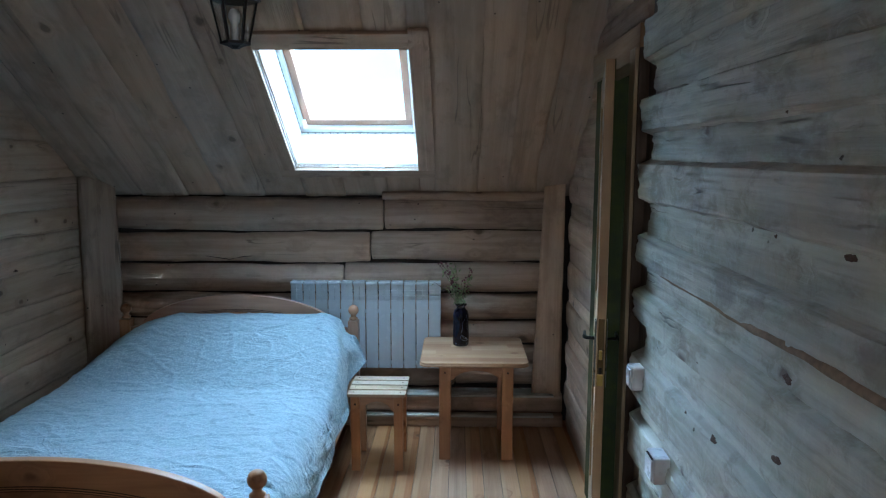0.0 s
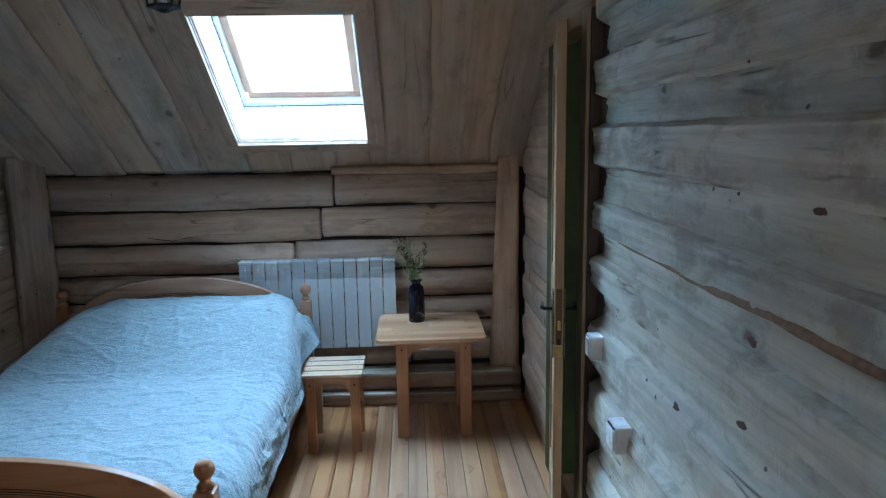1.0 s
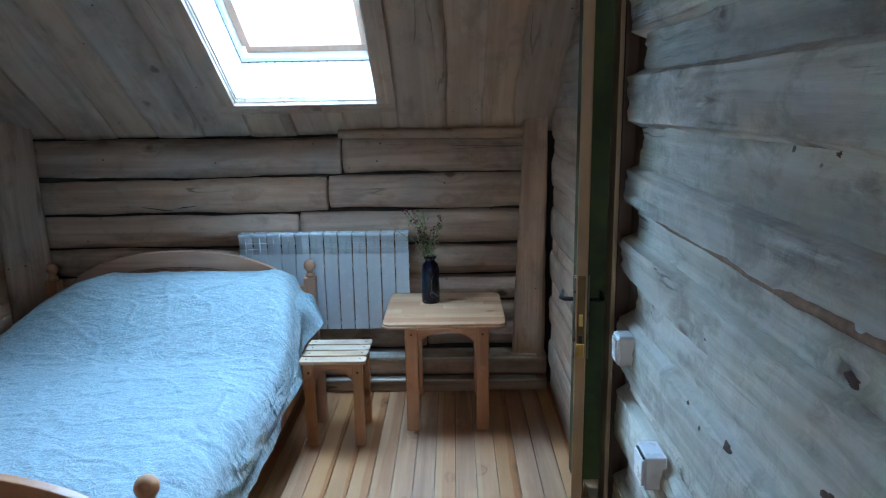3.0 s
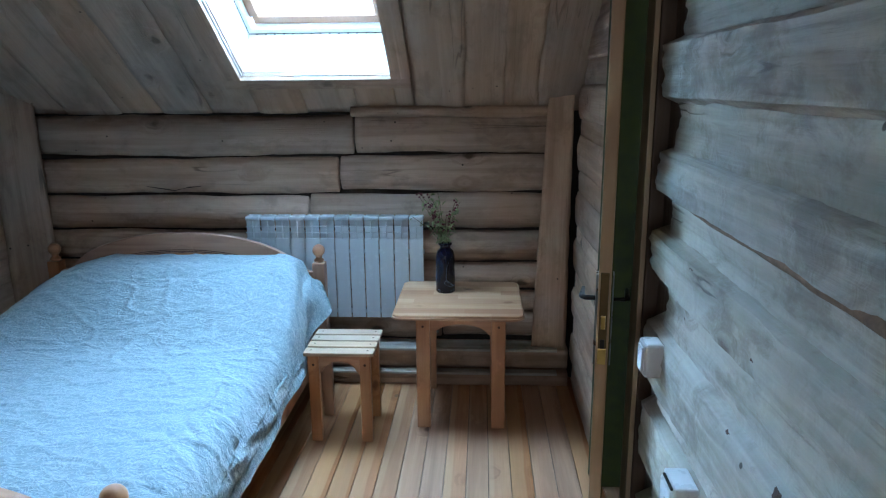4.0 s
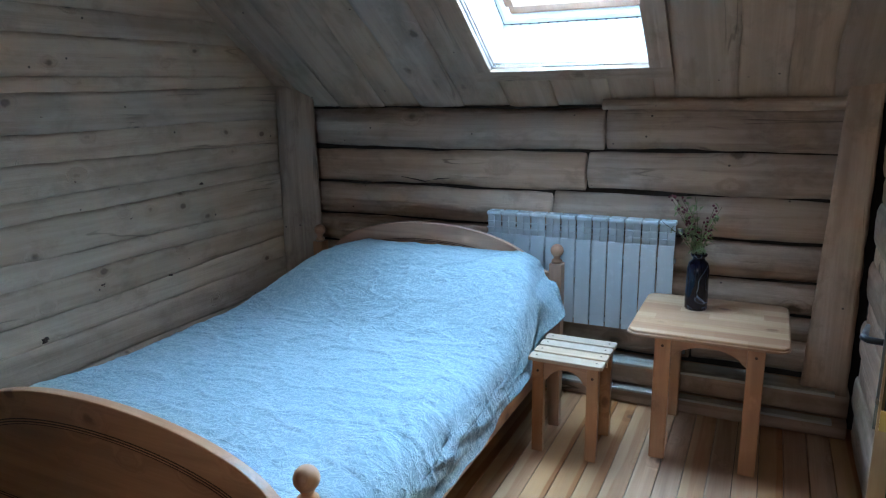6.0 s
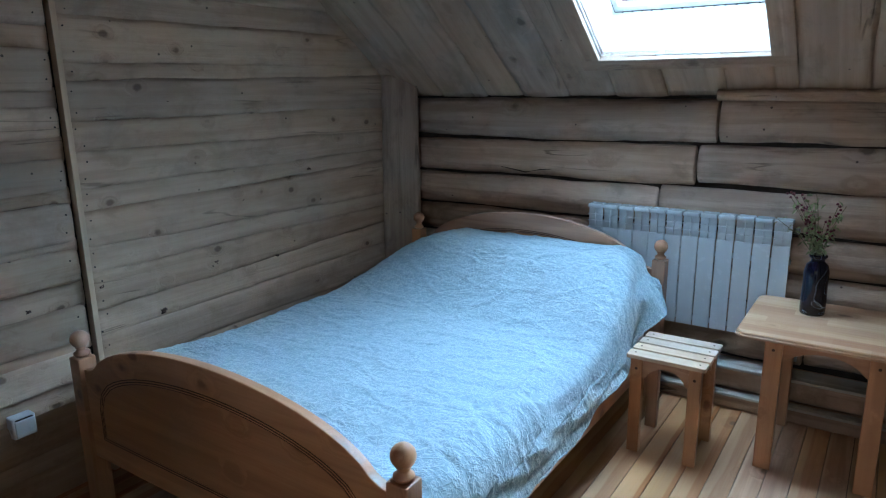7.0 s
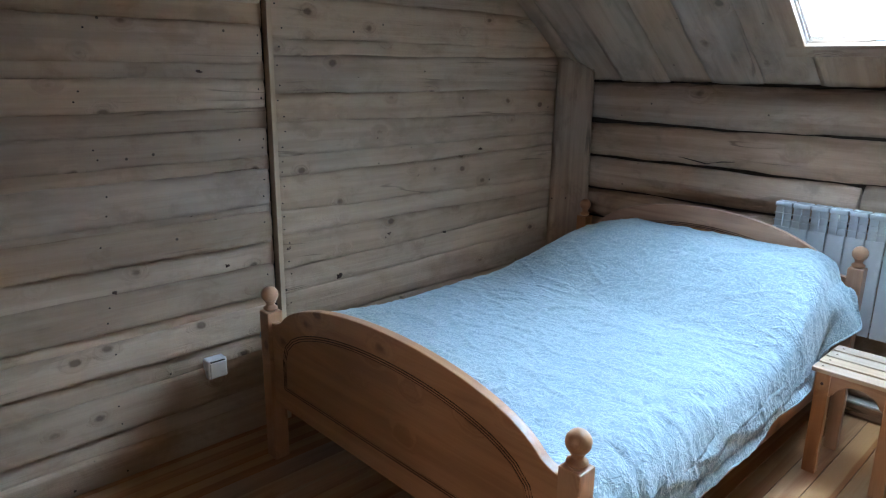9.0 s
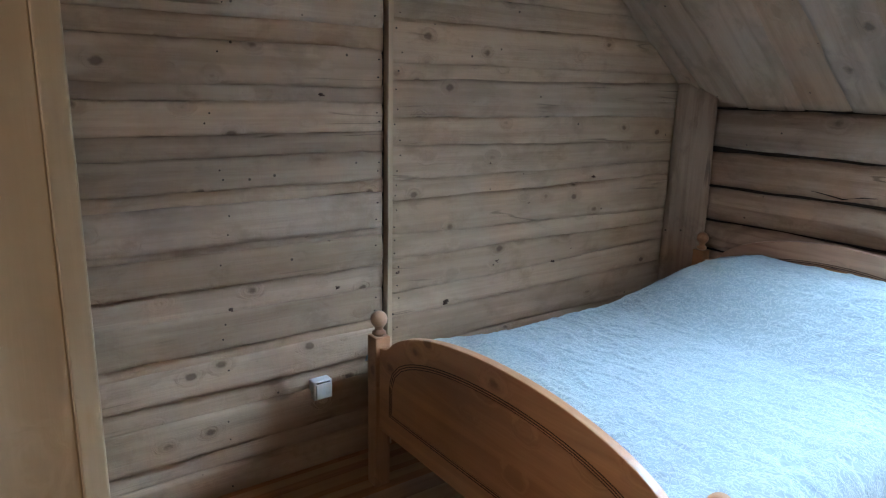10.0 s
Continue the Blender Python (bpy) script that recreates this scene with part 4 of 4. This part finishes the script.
tagged(part("mattress", box(-1.71, -0.37, 2.52, 4.48, 0.302, 0.47, 0.04, 3), TICKING, smooth=True), "plain mattress under the bedspread", "mattress")
tagged(part("pillow", box(-1.55, -0.45, 4.10, 4.47, 0.472, 0.68, 0.07, 4), TICKING, smooth=True), "plump pillow under the bedspread", "pillow")
bedspread()


# ---- table and stool ----
def arched_apron(length, height, thick, rise):
    pts = [(0, 0), (0, height), (length, height), (length, 0)]
    for i in range(1, 12):
        a = math.pi * i / 12
        pts.append((length / 2 + (length / 2 - 0.012) * math.cos(a), rise * math.sin(a) ** 1.15))
    return slab(pts, -thick / 2, thick / 2, 0.002)


def leg_stand(owner, x0, x1, y0, y1, height, leg, apron, rise):
    for x in (x0, x1):
        for y in (y0, y1):
            bm = box(0, height, -leg[1] / 2, leg[1] / 2, -leg[0] / 2, leg[0] / 2, 0.004)
            part("leg", bm, PINE, owner, at=pose(x, y, 0, 0, -90, 0))
    for y in (y0, y1):
        part("apron", arched_apron(x1 - x0 - leg[0], apron, 0.022, rise), PINE, owner, at=pose(x0 + leg[0] / 2, y, height - apron))
    for x in (x0, x1):
        part("apron", arched_apron(y1 - y0 - leg[1], apron, 0.022, rise), PINE, owner, at=pose(x, y0 + leg[1] / 2, height - apron, 0, 0, 90))
    for x in (x0, x1):
        part("peg", lathe([(0.0, 0), (0.006, 0), (0.006, 0.0016), (0.0, 0.0018)], 10), GROOVE, owner, "dark wooden peg", at=pose(x, y0 - leg[1] / 2, height - 0.045, 90, 0, 0))


def table():
    t = thing("table", "low square pine table with rounded corners", "table", pose(0.41, 4.335, 0))
    half_x, half_y, r = 0.308, 0.286, 0.045
    top = bmesh.new()
    ring = []
    for cx, cy, a0 in ((half_x - r, half_y - r, 0), (-half_x + r, half_y - r, 90), (-half_x + r, -half_y + r, 180), (half_x - r, -half_y + r, 270)):
        for i in range(7):
            a = radians(a0 + 15 * i)
            ring.append((cx + r * math.cos(a), cy + r * math.sin(a)))
    levels = ((0.562, -0.004), (0.566, 0.0), (0.573, 0.0), (0.575, -0.004), (0.583, -0.004), (0.586, -0.007))
    loops = [[top.verts.new((x * (1 + o / half_x), y * (1 + o / half_y), z)) for x, y in ring] for z, o in levels]
    for a, b in zip(loops, loops[1:]):
        for i in range(len(a)): top.faces.new((a[i], a[(i + 1) % len(a)], b[(i + 1) % len(a)], b[i]))
    top.faces.new(loops[0]), top.faces.new(loops[-1])
    part("tabletop", top, TABLE_WOOD, t)
    leg_stand(t, -0.165, 0.19, -0.215, 0.215, 0.562, (0.065, 0.045), 0.098, 0.062)


def stool():
    s = thing("stool", "small pine stool with a slatted seat", "stool", pose(-0.125, 4.09, 0))
    for k in range(4):
        y = -0.122 + 0.081 * k
        bm = box(-0.16, 0.16, y - 0.0335, y + 0.0335, 0.428, 0.446)
        upright = [e for e in bm.edges if abs(e.verts[0].co.z - e.verts[1].co.z) > 0.01]
        bmesh.ops.bevel(bm, geom=upright, offset=0.009, segments=3, affect="EDGES", profile=0.5)
        bmesh.ops.bevel(bm, geom=[e for e in bm.edges if abs(e.verts[0].co.z - e.verts[1].co.z) < 0.001], offset=0.003, segments=2, affect="EDGES", profile=0.5)
        slat = part("seat_slat", bm, SEAT_WOOD, s)
        for x in (-0.13, 0.13):
            part("screw", lathe([(0.0, 0), (0.004, 0), (0.004, 0.0012), (0.0, 0.0014)], 8), GROOVE, slat, "dark screw head", at=pose(x, y, 0.446))
    leg_stand(s, -0.118, 0.118, -0.125, 0.125, 0.428, (0.05, 0.035), 0.092, 0.062)


table()
stool()


# ---- radiator ----
def radiator():
    r = thing("radiator", "white enamelled sectional radiator on the log wall", "radiator", pose(-0.755, 4.63, 0.36))
    pitch, tall = 0.0804, 0.575
    w = pitch / 2 - 0.0024
    sec = merge(box(-w, w, 0.0, 0.004, 0.012, tall - 0.118, 0.0015, 1),           # front plate
                box(-0.009, 0.009, 0.004, 0.075, 0.02, tall - 0.17, 0.003, 1),   # water channel
                box(-w + 0.001, w - 0.001, 0.014, 0.018, tall - 0.124, tall - 0.0235, 0.001, 1),   # fin behind the lattice
                box(-w + 0.012, w - 0.012, 0.064, 0.068, 0.03, tall - 0.095, 0.001, 1),
                box(-0.002, 0.002, -0.001, 0.0135, tall - 0.125, tall - 0.0225),  # lattice
                *[box(a, b, 0.0, 0.008, tall - z - 0.0018, tall - z + 0.0018) for z in (0.055, 0.088) for a, b in ((-w, -0.0021), (0.0021, w))],
                box(-w, w, -0.004, 0.074, tall - 0.022, tall, 0.007, 2))
    me = mesh_of(sec, "section")
    me.materials.append(ENAMEL)
    for k in range(12): part("section", me, ENAMEL, r, at=pose(pitch * (k + 0.5), 0, 0))
    for z in (0.035, tall - 0.20):
        part("header", tube([(0, 0.048, z), (12 * pitch, 0.048, z)], 0.013, 12), ENAMEL, r, smooth=True)
    part("valve", tube([(12 * pitch, 0.045, 0.035), (12 * pitch + 0.05, 0.045, 0.035), (12 * pitch + 0.06, 0.045, 0.02), (12 * pitch + 0.06, 0.045, -0.09)], 0.012, 10), ENAMEL, r, "white valve", smooth=True)
    part("bleed_cap", tube([(12 * pitch, 0.045, tall - 0.05), (12 * pitch + 0.025, 0.045, tall - 0.05)], 0.014, 10), STEEL, r, smooth=True)


radiator()


# ---- vase and sprigs ----
def vase():
    v = lathe([(0.0, 0.0), (0.041, 0.0), (0.044, 0.006), (0.045, 0.05), (0.043, 0.12), (0.044, 0.175), (0.037, 0.205), (0.024, 0.218), (0.023, 0.228), (0.031, 0.236), (0.032, 0.244), (0.026, 0.246), (0.020, 0.236), (0.018, 0.20)], 28)
    ob = part("vase", v, GLAZE, at=pose(0.335, 4.44, 0.586) @ Matrix.Diagonal((1.1, 1.1, 1.04, 1)), smooth=True)
    tagged(ob, "black bottle-shaped vase with white marbled veins", "vase")


def sprigs():
    rnd = random.Random(4)
    b = thing("flower_bunch", "loose dry sprigs with small dark red flowers", "flowers", pose(0.335, 4.44, 0.586))
    leaf_mesh = bmesh.new()
    a = [leaf_mesh.verts.new(p) for p in ((0, 0, 0), (0.013, 0.008, 0.004), (0.032, 0, 0), (0.013, -0.008, 0.004))]
    leaf_mesh.faces.new((a[0], a[1], a[2])), leaf_mesh.faces.new((a[0], a[2], a[3]))
    leaf = mesh_of(leaf_mesh, "leaf")
    leaf.materials.append(LEAF)
    bud_bm = bmesh.new()
    bmesh.ops.create_icosphere(bud_bm, subdivisions=1, radius=0.006)
    bud = mesh_of(bud_bm, "flower")
    bud.materials.append(BERRY)
    for k in range(13):
        ang, lean, tall = rnd.uniform(0, 6.28), rnd.uniform(0.04, 0.17), rnd.uniform(0.07, 0.28)
        pts = []
        for i in range(7):
            f = i / 6
            pts.append((math.cos(ang) * (0.008 + lean * f * f) + rnd.uniform(-0.004, 0.004), math.sin(ang) * (0.008 + 0.6 * lean * f * f) + rnd.uniform(-0.004, 0.004), 0.19 + (0.05 + tall) * f))
        stem = part("stem", tube(pts, 0.0013, 4), TWIG, b)
        for i in range(2, 7):
            for q in range(4):
                p = Vector(pts[i]) + Vector((rnd.uniform(-0.014, 0.014), rnd.uniform(-0.014, 0.014), rnd.uniform(-0.02, 0.015)))
                m = Matrix.Translation(p) @ Euler((rnd.uniform(-1, 1), rnd.uniform(-1.2, 1.2), rnd.uniform(0, 6.3))).to_matrix().to_4x4()
                if (k % 2 == 0 and i >= 4) and q < 3: part("flower", bud, BERRY, stem, at=m)
                elif i < 6 or q < 2: part("leaf", leaf, LEAF, stem, at=m)


vase()
sprigs()


# ---- switches, sockets, lantern ----
def wall_box(name, label, at, round_it=0.012, socket=False, half=0.041):
    t = thing(name, label, name.replace("_", " "), at, group="wall sockets" if socket else "")
    part("housing", box(-half, half, 0.0, 0.048, -0.041, 0.041, round_it, 3), PLASTIC, t, smooth=False)
    if socket:
        part("cover", box(-0.034, 0.034, 0.048, 0.056, -0.034, 0.030, 0.004, 2), PLASTIC, t)
        part("hinge", box(-0.03, 0.03, 0.046, 0.053, 0.031, 0.036, 0.002), DARK, t)
    else:
        part("rocker", box(0.014 - half, half - 0.014, 0.047, 0.052, -0.030, 0.030, 0.002, 2), PLASTIC, t)


wall_box("light_switch", "white surface-mounted light switch on a log end", pose(0.940, 2.628, 0.99, 0, 0, 90), half=0.033)
wall_box("wall_socket", "white surface-mounted socket on the log wall", pose(0.945, 2.36, 0.80, 0, 0, 90), 0.006, True)
wall_box("wall_socket", "white surface-mounted socket low on the slab wall", pose(-2.03, 2.335, 0.345, 0, 0, -90), 0.008, True)


def lantern():
    top = EAVE_Z + SLOPE * (EAVE_Y - 3.0)
    l = thing("ceiling_lantern", "black iron lantern with clear glass hanging from the slope", "lantern", pose(-0.52, 3.0, 2.125, 0, 0, 20))
    n = 6
    low, high, z0, z1 = 0.050, 0.082, 0.02, 0.17
    for k in range(n):
        a, b = 2 * math.pi * k / n, 2 * math.pi * (k + 1) / n
        part("bar", tube([(low * math.cos(a), low * math.sin(a), z0), (high * math.cos(a), high * math.sin(a), z1)], 0.0045, 6), IRON, l)
        bm = bmesh.new()
        q = [(0.97 * r * math.cos(c), 0.97 * r * math.sin(c), z) for r, c, z in ((low, a, z0), (low, b, z0), (high, b, z1), (high, a, z1))]
        f = bm.faces.new([bm.verts.new(p) for p in q])
        made = bmesh.ops.extrude_face_region(bm, geom=[f])
        for v in made["geom"]:
            if isinstance(v, bmesh.types.BMVert): v.co = Vector((v.co.x * 0.97, v.co.y * 0.97, v.co.z))
        part("glass", bm, LAMP_GLASS, l).visible_shadow = False
    part("base", lathe([(0.0, -0.005), (0.012, -0.004), (0.030, 0.006), (0.055, 0.012), (0.056, 0.022), (0.0, 0.024)], 6), IRON, l)
    part("cap", lathe([(0.088, 0.168), (0.098, 0.172), (0.096, 0.182), (0.06, 0.215), (0.03, 0.235), (0.022, 0.25), (0.0, 0.255)], 6), IRON, l)
    part("candle", lathe([(0.0, 0.024), (0.012, 0.024), (0.012, 0.085), (0.020, 0.10), (0.022, 0.12), (0.012, 0.14), (0.0, 0.142)], 12), PLASTIC, l, "white bulb", smooth=True)
    part("rod", tube([(0, 0, 0.25), (0, 0, top - 2.125 - 0.01)], 0.006, 8), IRON, l)
    part("rose", lathe([(0.0, top - 2.165), (0.045, top - 2.16), (0.05, top - 2.13), (0.05, top - 2.07), (0.0, top - 2.06)], 20), IRON, l)


lantern()
